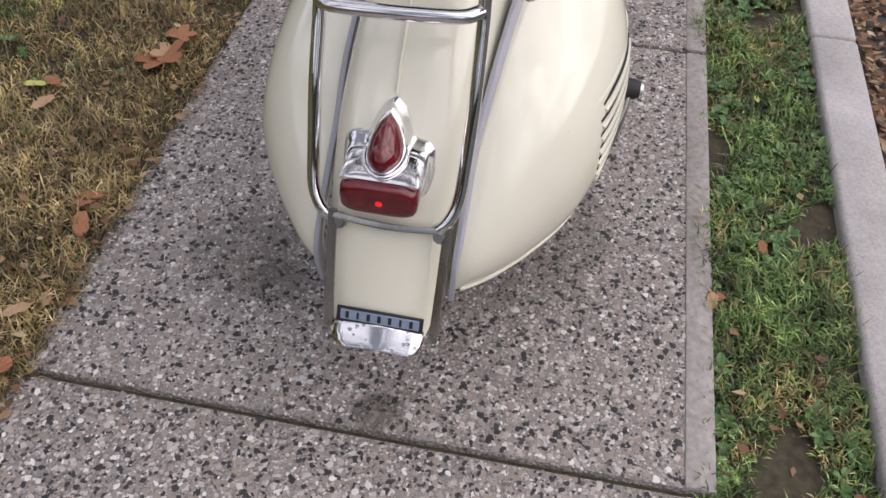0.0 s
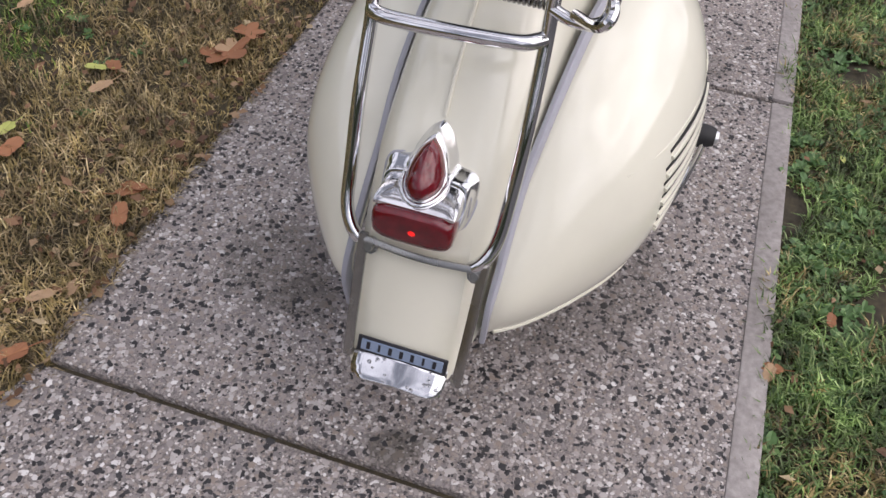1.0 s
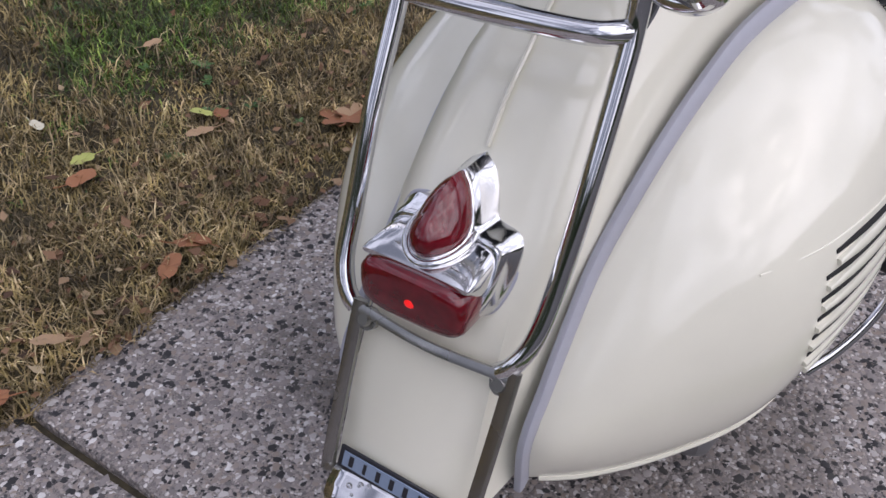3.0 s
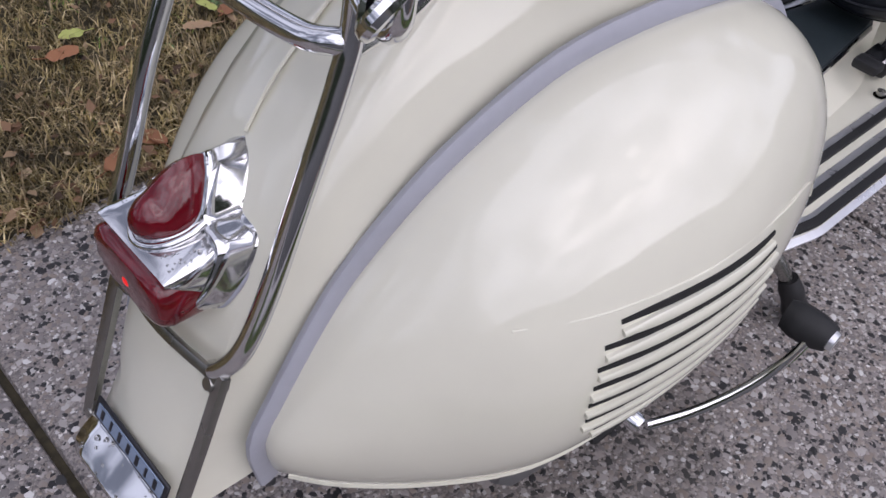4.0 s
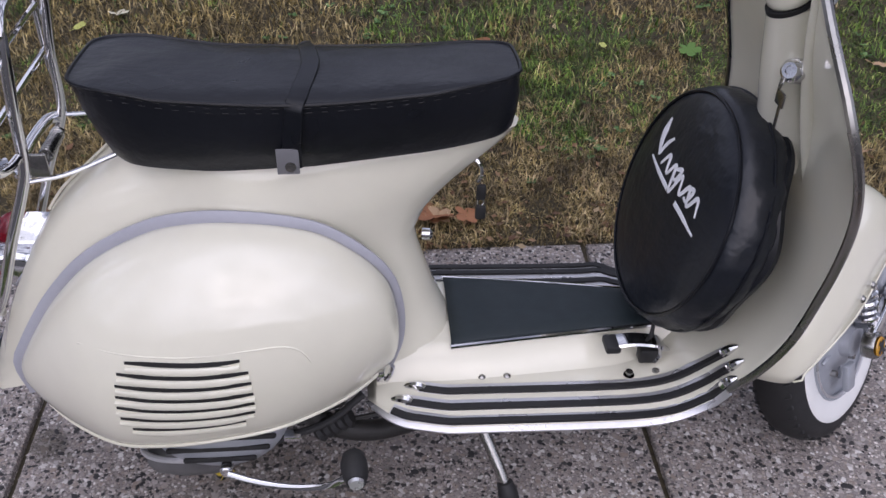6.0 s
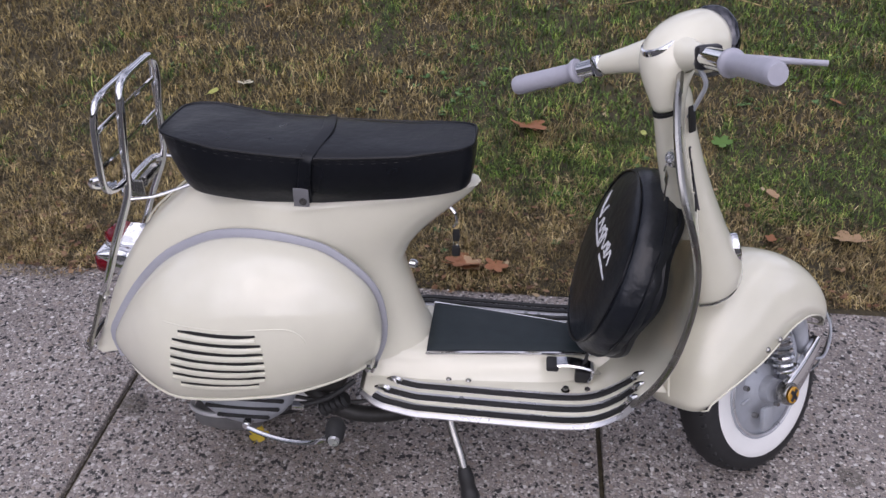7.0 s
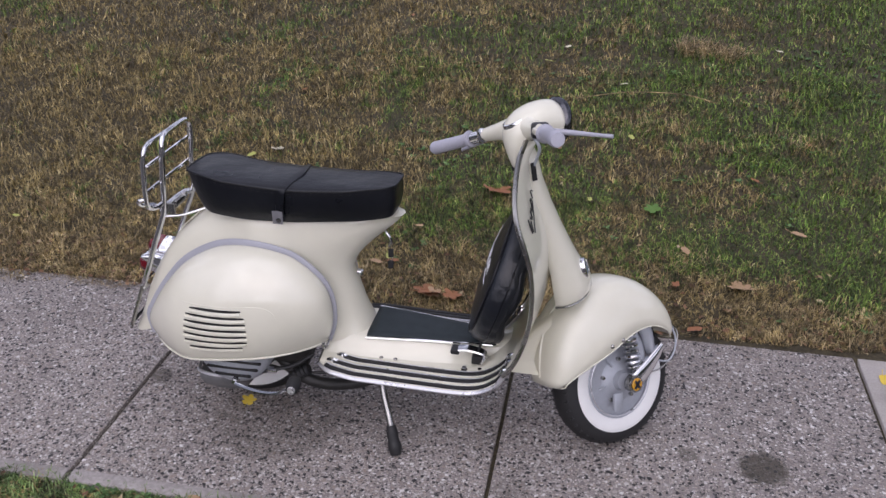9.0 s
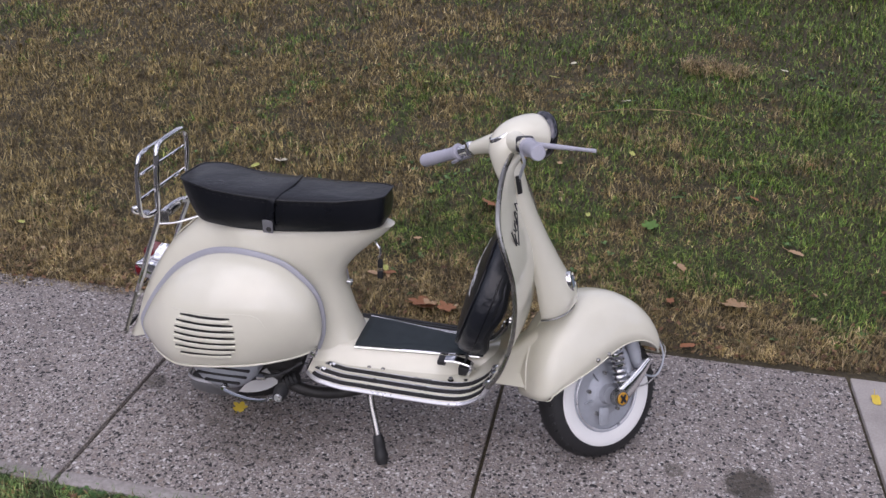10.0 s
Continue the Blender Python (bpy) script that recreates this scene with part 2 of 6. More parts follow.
def grass(name, lush, dry, broad, low, high, edge, tail=0.24):
    """Blades picked one by one from a green and a straw palette, whose shares change in patches; edge: where the straw border ends."""
    m, nt, b = mat(name, 0.6)
    g = nt.nodes.new("ShaderNodeNewGeometry")
    co = nt.nodes.new("ShaderNodeTexCoord").outputs["Object"]
    n1, n2 = tex(nt, "Noise", broad, 5, 0.62, vec=co), tex(nt, "Noise", broad * 6, 3, 0.6, vec=co)
    k = nt.nodes.new("ShaderNodeMath")
    k.operation = "MULTIPLY_ADD"
    k.inputs[1].default_value = 0.7
    nt.links.new(n2.outputs[0], k.inputs[0])
    nt.links.new(n1.outputs[0], k.inputs[2])
    sep = nt.nodes.new("ShaderNodeSeparateXYZ")
    nt.links.new(co, sep.inputs[0])
    br = nt.nodes.new("ShaderNodeMapRange")
    br.inputs[1].default_value, br.inputs[2].default_value, br.inputs[3].default_value, br.inputs[4].default_value = edge, edge + 0.42, 0.36, 0.0
    nt.links.new(sep.outputs[1], br.inputs[0])
    a = nt.nodes.new("ShaderNodeMath")
    a.operation = "ADD"
    nt.links.new(k.outputs[0], a.inputs[0])
    nt.links.new(br.outputs[0], a.inputs[1])
    straw_bias = nt.nodes.new("ShaderNodeMapRange")  # more straw-coloured blades behind the tail than ahead
    straw_bias.inputs[1].default_value, straw_bias.inputs[2].default_value, straw_bias.inputs[3].default_value, straw_bias.inputs[4].default_value = -1.6, 1.6, tail, 0.0
    nt.links.new(sep.outputs[0], straw_bias.inputs[0])
    total = nt.nodes.new("ShaderNodeMath")
    total.operation = "ADD"
    nt.links.new(a.outputs[0], total.inputs[0])
    nt.links.new(straw_bias.outputs[0], total.inputs[1])
    f = nt.nodes.new("ShaderNodeMapRange")
    f.inputs[1].default_value, f.inputs[2].default_value = low, high
    nt.links.new(total.outputs[0], f.inputs[0])
    white = nt.nodes.new("ShaderNodeTexWhiteNoise")
    white.noise_dimensions = "1D"
    nt.links.new(g.outputs["Random Per Island"], white.inputs["W"])
    gt_ = nt.nodes.new("ShaderNodeMath")
    gt_.operation = "GREATER_THAN"
    nt.links.new(f.outputs[0], gt_.inputs[0])
    nt.links.new(white.outputs["Value"], gt_.inputs[1])
    c = mix(nt, gt_.outputs[0], ramp(nt, g.outputs["Random Per Island"], lush), ramp(nt, g.outputs["Random Per Island"], dry))
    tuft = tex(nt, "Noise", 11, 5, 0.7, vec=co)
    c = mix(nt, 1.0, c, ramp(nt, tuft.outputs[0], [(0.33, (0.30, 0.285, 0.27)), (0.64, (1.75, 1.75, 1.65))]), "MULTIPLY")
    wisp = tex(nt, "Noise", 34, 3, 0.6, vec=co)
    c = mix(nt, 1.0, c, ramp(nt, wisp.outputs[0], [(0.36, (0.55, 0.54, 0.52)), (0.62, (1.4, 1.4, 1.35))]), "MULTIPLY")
    nt.links.new(c, b.inputs["Base Color"])
    return m


DRY = [(0.0, (0.08, 0.060, 0.023)), (0.3, (0.19, 0.146, 0.058)), (0.6, (0.30, 0.232, 0.102)), (0.85, (0.16, 0.125, 0.048)), (1.0, (0.52, 0.44, 0.26))]
LUSH = [(0.0, (0.022, 0.044, 0.007)), (0.35, (0.058, 0.112, 0.015)), (0.75, (0.124, 0.198, 0.030)), (0.93, (0.19, 0.24, 0.05)), (1.0, (0.38, 0.39, 0.14))]
VERGE = [(0.0, (0.036, 0.068, 0.016)), (0.4, (0.080, 0.138, 0.034)), (0.8, (0.150, 0.225, 0.068)), (1.0, (0.25, 0.32, 0.15))]
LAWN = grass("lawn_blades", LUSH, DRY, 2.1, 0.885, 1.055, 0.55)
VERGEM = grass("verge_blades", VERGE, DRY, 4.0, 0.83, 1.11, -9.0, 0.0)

# ---- mesh helpers ----


def smooth_mesh(bm, angle=40):
    bmesh.ops.recalc_face_normals(bm, faces=bm.faces)
    for f in bm.faces:
        f.smooth = True
    for e in bm.edges:
        if len(e.link_faces) == 2 and e.calc_face_angle(0) > radians(angle):
            e.smooth = False


def skewed(bm, amount=0.044):
    """The rear body stands a little askew: its left flank lies closer to the middle."""
    for v in bm.verts:
        t = max(0.0, min(1.0, (v.co.x + 0.80) / 0.35))
        v.co.y -= amount * t * max(0.0, min(1.0, 0.5 + v.co.y / 0.24))
    return bm


def part(name, bm, material, parent=None, label="", m=None, solid=0.0, subsurf=0):
    """Links a bmesh as one mesh object under a thing or a part."""
    smooth_mesh(bm)
    me = bpy.data.meshes.new(name)
    bm.to_mesh(me)
    bm.free()
    for one in material if isinstance(material, (list, tuple)) else [material]:
        me.materials.append(one)
    ob = new(name, me)
    if subsurf:
        s = ob.modifiers.new("smooth", "SUBSURF")
        s.levels = s.render_levels = subsurf
    if solid:
        s = ob.modifiers.new("thick", "SOLIDIFY")
        s.thickness, s.offset = abs(solid), -1 if solid > 0 else 1
    if parent:
        ob.parent = parent
    if m is not None:
        ob.matrix_basis = m
    if label:
        tagged(ob, label)
    return ob


def grid(rows, close_u=False, close_v=False, caps=False, mirror=False, bm=None):
    """A skin over rows of points. close_v: each row is a ring; caps: close the first and last ring."""
    bm = bm or bmesh.new()
    vs = [[bm.verts.new((p[0], -p[1], p[2]) if mirror else p) for p in r] for r in rows]
    nr, nc = len(vs), len(vs[0])
    for i in range(nr if close_u else nr - 1):
        for j in range(nc if close_v else nc - 1):
            a, b, c, d = vs[i][j], vs[i][(j + 1) % nc], vs[(i + 1) % nr][(j + 1) % nc], vs[(i + 1) % nr][j]
            if (a.co - b.co).length < 1e-6 or (c.co - d.co).length < 1e-6:
                continue
            bm.faces.new((a, b, c, d))
    if caps:
        for r in (vs[0], vs[-1]):
            bm.faces.new(r)
    bmesh.ops.remove_doubles(bm, verts=bm.verts, dist=1e-6)
    return bm


def spline(points, n, closed=False):
    """n points along a smooth curve through the given ones, evenly spread."""
    p = np.array(points, float)
    k = len(p)
    ext = np.vstack([p[-1], p, p[0], p[1]]) if closed else np.vstack([2 * p[0] - p[1], p, 2 * p[-1] - p[-2]])
    out = []
    for i in range(k if closed else k - 1):
        a, b, c, d = ext[i : i + 4]
        for t in np.linspace(0, 1, 24, endpoint=False):
            out.append(0.5 * (2 * b + (c - a) * t + (2 * a - 5 * b + 4 * c - d) * t**2 + (3 * b - a - 3 * c + d) * t**3))
    out.append(p[0] if closed else p[-1])
    out = np.array(out)
    s = np.r_[0, np.cumsum(np.linalg.norm(np.diff(out, axis=0), axis=1))]
    at = np.linspace(0, s[-1], n + 1)[:-1] if closed else np.linspace(0, s[-1], n)
    return np.stack([np.interp(at, s, out[:, i]) for i in range(out.shape[1])], 1)


def tube(points, r, n=24, seg=10, closed=False, flat=None, bm=None, raw=False):
    """A round bar through the points; r may be a list (one per point); flat=(w, h, up): a flat strip."""
    c = np.array(points, float) if raw else spline(points, n, closed)
    m = len(c)
    rad = np.interp(np.linspace(0, 1, m), np.linspace(0, 1, len(r)), r) if isinstance(r, (list, tuple)) else np.full(m, r)
    tan = np.roll(c, -1, 0) - np.roll(c, 1, 0) if closed else np.gradient(c, axis=0)
    tan /= np.linalg.norm(tan, axis=1)[:, None] + 1e-12
    up = np.array(flat[2], float) if flat else (np.array((0, 0, 1.0)) if abs(tan[0][2]) < 0.9 else np.array((0, 1.0, 0)))
    rows = []
    for i in range(m):
        u = up - tan[i] * (up @ tan[i])
        u /= np.linalg.norm(u) + 1e-12
        w = np.cross(tan[i], u)
        if not flat:
            up = u
        row = []
        for k in range(seg):
            a = 2 * math.pi * k / seg
            if flat:
                ca, sa = math.cos(a), math.sin(a)
                x, y = math.copysign(abs(ca) ** 0.5, ca) * flat[0] * rad[i], math.copysign(abs(sa) ** 0.5, sa) * flat[1]
            else:
                x, y = math.cos(a) * rad[i], math.sin(a) * rad[i]
            row.append(tuple(c[i] + w * x + u * y))
        rows.append(row)
    return grid(rows, close_u=closed, close_v=True, caps=not closed, bm=bm)


def lathe(profile, m=None, seg=32, close=False, bm=None):
    """Turns (radius, height) pairs round z, then places the result by m."""
    bm2 = bm or bmesh.new()
    rows = [[(r * math.cos(2 * math.pi * k / seg), r * math.sin(2 * math.pi * k / seg), z) for k in range(seg)] for r, z in profile]
    if m is not None:
        rows = [[tuple(m @ Vector(p)) for p in r] for r in rows]
    return grid(rows, close_u=close, close_v=True, caps=not close, bm=bm2)


def rbox(cx, cy, cz, sx, sy, sz, bev=0.004, seg=2, m=None, bm=None):
    """A box with rounded edges."""
    b = bmesh.new()
    bmesh.ops.create_cube(b, size=1)
    bmesh.ops.scale(b, vec=(sx, sy, sz), verts=b.verts)
    if bev:
        bmesh.ops.bevel(b, geom=b.edges[:], offset=min(bev, 0.45 * min(sx, sy, sz)), segments=seg, profile=0.5, affect="EDGES")
    bmesh.ops.transform(b, matrix=(m if m is not None else Matrix()) @ Matrix.Translation((cx, cy, cz)), verts=b.verts)
    if bm is None:
        return b
    me = bpy.data.meshes.new("tmp")
    b.to_mesh(me)
    b.free()
    bm.from_mesh(me)
    bpy.data.meshes.remove(me)
    return bm


def ball(c, r, seg=16, m=None):
    b = bmesh.new()
    bmesh.ops.create_uvsphere(b, u_segments=seg, v_segments=seg // 2 + 2, radius=1)
    r = r if isinstance(r, tuple) else (r, r, r)
    bmesh.ops.transform(b, matrix=(m if m is not None else Matrix()) @ Matrix.Translation(c) @ Matrix.Diagonal((*r, 1)), verts=b.verts)
    return b


def along(a, b):
    """A pose at a whose z axis points to b."""
    d = Vector(b) - Vector(a)
    return Matrix.Translation(a) @ d.to_track_quat("Z", "Y").to_matrix().to_4x4()


def lerp(x, xs, ys):
    return float(np.interp(x, xs, ys))


def curve(x, xs, ys):
    """Smooth interpolation through (xs, ys)."""
    p = spline(list(zip(xs, ys)), 200)
    return float(np.interp(x, p[:, 0], p[:, 1])) if p[0, 0] < p[-1, 0] else float(np.interp(x, p[::-1, 0], p[::-1, 1]))

# ---- ground ----


def bank(x, y):
    """Height of the ground: level by the walk, rising to a lawn behind it."""
    if y < -0.86:
        return -0.05
    if y < 0.53:
        return -0.014
    r = 0.215 * (min(y, 6.0) - 0.53)
    return -0.004 + r + 0.012 * noise.noise((x * 1.3, y * 1.3, 0)) * min(1, (y - 0.53) * 2)


def lawn_edge(x):
    """Where the turf ends: it creeps over the slabs behind the tail and frays everywhere."""
    return lerp(x, [-1.6, -1.33, -0.8, -0.3, 1.2, 2.0], [0.455, 0.475, 0.53, 0.535, 0.566, 0.58]) + 0.010 * noise.noise((x * 9, 1, 1)) + 0.008 * noise.noise((x * 31, 4, 1))


def structure(name, bm, material, label, category):
    return tagged(part(name, bm, material), label, category, kind="structure")


xs = [-400, -60, -15, -6, *np.arange(-4, 4.61, 0.2), 7, 15, 60, 400]
ys = [-400, -60, -15, -5, -2, -1.2, -0.87, -0.85, -0.6, 0.0, 0.51, 0.55, *np.arange(0.65, 6.1, 0.2), 8, 15, 60, 400]
structure("ground", grid([[(x, y, bank(x, y)) for y in ys] for x in xs]), SHADED_SOIL, "dry brown soil, darkened for shade between blades, under a sloping lawn and a narrow verge", "ground")

structure("road", rbox(0, -4.85, -0.095, 52, 8.0, 0.10, 0.01, 1), ASPHALT, "dark asphalt road beyond the kerb", "road")

# the street's tree line closes the distance all round
ring_ = []
for z0 in (0, 1, 2, 3, 4):
    ring_.append([((27 + 1.5 * noise.noise((k * 0.9, z0, 3))) * math.cos(2 * math.pi * k / 110), (27 + 1.5 * noise.noise((k * 0.9, z0, 8))) * math.sin(2 * math.pi * k / 110),
                   -0.3 + z0 * (1.25 if math.sin(2 * math.pi * k / 110) > -0.2 else 0.8) * (1.0 + 0.5 * noise.noise((k * 0.31, 0.5, 1)) + 0.35 * noise.noise((k * 1.7, 2.5, 1)))) for k in range(110)])
structure("backdrop", grid(ring_, close_v=True), FOLIAGE, "distant dark tree line round the street", "trees")

pavement = tagged(new("pavement"), "washed-pebble concrete walk cast in square slabs with open joints", "pavement", kind="structure")
JOINTS = [-11.865, -10.765, -9.665, -8.565, -7.465, -6.365, -5.265, -4.165, -3.065, -1.965, -0.866, 0.235, 1.318, 2.42, 3.52, 4.62, 5.72, 6.82, 7.92, 9.02, 10.12, 11.22]
for a, b in zip(JOINTS, JOINTS[1:]):
    bm = rbox((a + b) / 2, 0.026, -0.05, b - a - 0.011, 1.04, 0.10, 0.006, 2)
    part("slab", bm, SLAB if a > 1.3 else AGG, pavement, "smooth pale concrete slab" if a > 1.3 else "")
    # trowelled margin on the verge side
    if a < 1.3:
        part("slab_margin", rbox((a + b) / 2, -0.4705, -0.049, b - a - 0.013, 0.045, 0.104, 0.004, 2), MARGIN, pavement, "smooth pale trowelled slab edge")

kerb = tagged(new("kerb"), "low pale concrete kerb beside the grass verge", "kerb", kind="structure")
for a, b in ((-12.0, -10.4), (-10.4, -8.25), (-8.25, -6.1), (-6.1, -3.95), (-3.95, -1.8), (-1.8, 0.355), (0.355, 2.5), (2.5, 4.65), (4.65, 6.8), (6.8, 8.95), (8.95, 11.1)):
    part("kerb_stone", rbox((a + b) / 2, -0.778, -0.06, b - a - 0.006, 0.105, 0.15, 0.012, 3), KERB, kerb)


def blades(name, material, label, zones, parent_z, bare=-9.0, category="grass", inside=None):
    """Grass: bent, tapering blades strewn over zones (x0, x1, y0, y1, count, length, width, lean); none where the clump noise is under bare."""
    rng = np.random.default_rng(7)
    verts, faces = [], []
    for x0, x1, y0, y1, count, length, width, lean in zones:
        x, y = rng.uniform(x0, x1, count), rng.uniform(y0, y1, count)
        clump = np.array([noise.noise((a * 3.1, b * 3.1, 4)) + 0.5 * noise.noise((a * 11, b * 11, 2)) for a, b in zip(x, y)])
        keep = clump > bare + rng.uniform(-0.12, 0.12, count)
        if inside:
            keep &= np.array([inside(a, b) for a, b in zip(x, y)])
        x, y, clump = x[keep], y[keep], clump[keep]
        count = len(x)
        az, tilt = rng.uniform(0, 2 * math.pi, count), np.radians(rng.uniform(28, lean, count))
        ln = length * rng.uniform(0.4, 1.2, count) * (1 + 0.6 * clump)
        wd = width * rng.uniform(0.6, 1.3, count)
        for i in range(count):
            bx, by = x[i], y[i]
            bz = parent_z(bx, by) - 0.002
            dx, dy = math.cos(az[i]), math.sin(az[i])
            sx, sy = -dy * wd[i] / 2, dx * wd[i] / 2
            t1, t2 = tilt[i] * 0.6, min(1.5, tilt[i] * 1.35)
            h1, r1 = 0.55 * ln[i] * math.cos(t1), 0.55 * ln[i] * math.sin(t1)
            h2, r2 = h1 + 0.45 * ln[i] * math.cos(t2), r1 + 0.45 * ln[i] * math.sin(t2)
            n = len(verts)
            verts += [(bx - sx, by - sy, bz), (bx + sx, by + sy, bz), (bx + dx * r1 - sx * 0.8, by + dy * r1 - sy * 0.8, bz + h1),
                      (bx + dx * r1 + sx * 0.8, by + dy * r1 + sy * 0.8, bz + h1), (bx + dx * r2, by + dy * r2, bz + h2)]
            faces += [(n, n + 1, n + 3, n + 2), (n + 2, n + 3, n + 4)]
    me = bpy.data.meshes.new(name)
    me.from_pydata(verts, [], faces)
    me.materials.append(material)
    return tagged(new(name, me), label, category, kind="stuff")


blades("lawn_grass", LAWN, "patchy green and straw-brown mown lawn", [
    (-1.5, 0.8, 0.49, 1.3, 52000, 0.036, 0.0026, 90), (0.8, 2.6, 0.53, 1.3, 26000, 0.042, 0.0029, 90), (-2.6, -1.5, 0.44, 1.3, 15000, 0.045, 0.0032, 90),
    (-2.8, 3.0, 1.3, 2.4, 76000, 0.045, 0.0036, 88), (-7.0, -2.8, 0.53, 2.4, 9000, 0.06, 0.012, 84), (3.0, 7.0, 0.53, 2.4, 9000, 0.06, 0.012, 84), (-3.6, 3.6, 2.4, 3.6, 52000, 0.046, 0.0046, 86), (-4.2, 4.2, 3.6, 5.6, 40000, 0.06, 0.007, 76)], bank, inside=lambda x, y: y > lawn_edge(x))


def verge_inside(x, y):
    left = -0.476 + 0.016 * noise.noise((x * 7, 2, 5)) + 0.012 * noise.noise((x * 23, 6, 5))
    right = -0.730 - 0.020 * noise.noise((x * 6, 9, 5)) - 0.012 * noise.noise((x * 21, 3, 5))
    return right < y < left


def verge_bare(x, y):
    """Bare patches of soil show through the verge."""
    return verge_inside(x, y) and noise.noise((x * 5.5, y * 7.5, 12)) > -0.27


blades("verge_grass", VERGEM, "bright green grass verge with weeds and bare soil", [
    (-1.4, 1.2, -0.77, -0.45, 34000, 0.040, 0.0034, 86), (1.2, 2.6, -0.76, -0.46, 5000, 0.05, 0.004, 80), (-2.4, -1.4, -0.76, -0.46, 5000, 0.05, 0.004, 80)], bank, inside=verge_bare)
HAY = grass("dry_hay", DRY, [(0.0, (0.20, 0.145, 0.075)), (0.5, (0.31, 0.235, 0.13)), (1.0, (0.42, 0.34, 0.21))], 1.0, 0.3, 0.6, -9.0)
HEAPS = ((0.92, 2.62, 0.20, 0.10), (0.62, 1.86, 0.22, 0.05), (0.30, 1.80, 0.14, 0.04), (1.25, 1.84, 0.30, 0.05), (0.9, 1.70, 0.16, 0.04))


def heaped(x, y):
    return any(((x - a) / c) ** 2 + ((y - b) / d) ** 2 < 0.75 + 0.9 * noise.noise((x * 9, y * 9, 3)) for a, b, c, d in HEAPS)


blades("dry_hay", HAY, "matted tan clumps of dead grass on the lawn", [
    (0.70, 1.14, 2.48, 2.76, 2000, 0.085, 0.0034, 89), (0.15, 1.6, 1.64, 1.95, 2600, 0.05, 0.0030, 89)], bank, inside=heaped)
blades("thatch", HAY, "dead straw and thatch along the edge of the lawn", [(-1.9, 1.6, 0.45, 0.76, 15000, 0.042, 0.0026, 89), (-1.9, 0.9, 0.72, 1.0, 4500, 0.042, 0.0026, 89)], bank, bare=-0.22, inside=lambda x, y: y > lawn_edge(x))


def flecks(name, material, label, category, count, place, size, flat=0.35):
    """Small curled leaf pieces strewn over the ground."""
    rng = np.random.default_rng(21)
    verts, faces = [], []
    while len(faces) < count * 2:
        x, y = place(rng)
        if x is None:
            continue
        z = bank(x, y) if y > 0.53 or y < -0.47 else 0.0
        q, a, t = size * rng.uniform(0.4, 1.3), rng.uniform(0, 6.28), rng.normal(0, flat)
        u = Vector((math.cos(a), math.sin(a), 0)) * q
        v = Vector((-math.sin(a) * math.cos(t), math.cos(a) * math.cos(t), math.sin(t))) * q * rng.uniform(0.35, 0.7)
        c, n = Vector((x, y, z + rng.uniform(0.004, 0.022))), len(verts)
        curl = Vector((0, 0, q * rng.uniform(0.1, 0.6)))
        verts += [tuple(c - u), tuple(c - u * 0.2 + v + curl * 0.6), tuple(c + u + curl), tuple(c - u * 0.2 - v + curl * 0.4)]
        faces += [(n, n + 1, n + 2), (n, n + 2, n + 3)]
    me = bpy.data.meshes.new(name)
    me.from_pydata(verts, [], faces)
    me.materials.append(material)
    return tagged(new(name, me), label, category, kind="stuff")


LITTER = islands("leaf_litter", [(0.0, (0.05, 0.028, 0.014)), (0.4, (0.13, 0.062, 0.028)), (0.7, (0.22, 0.12, 0.06)), (0.9, (0.30, 0.20, 0.11)), (1.0, (0.42, 0.34, 0.20))], 0.7)


def on_lawn(rng):
    x, y = rng.uniform(-1.9, 2.0), 0.50 + rng.exponential(0.16)
    return (x, y) if lawn_edge(x) - 0.01 < y < 3.0 else (None, None)


def by_kerb(rng):
    return rng.uniform(-0.6, 2.6), -0.836 - rng.exponential(0.10)


def in_verge(rng):
    x, y = rng.uniform(-1.4, 1.2), rng.uniform(-0.74, -0.48)
    return (x, y) if verge_inside(x, y) else (None, None)


flecks("leaf_litter", LITTER, "brown leaf crumbs along the edge of the lawn", "leaf litter", 1500, on_lawn, 0.011)
flecks("leaf_litter", LITTER, "brown leaf crumbs and dirt in the gutter", "leaf litter", 2600, by_kerb, 0.016)
flecks("leaf_litter", LITTER, "brown crumbs among the verge grass", "leaf litter", 160, in_verge, 0.010)
WEED = islands("broad_weeds", [(0.0, (0.035, 0.085, 0.020)), (0.5, (0.075, 0.155, 0.042)), (0.85, (0.12, 0.22, 0.07)), (1.0, (0.18, 0.29, 0.10))], 0.55)


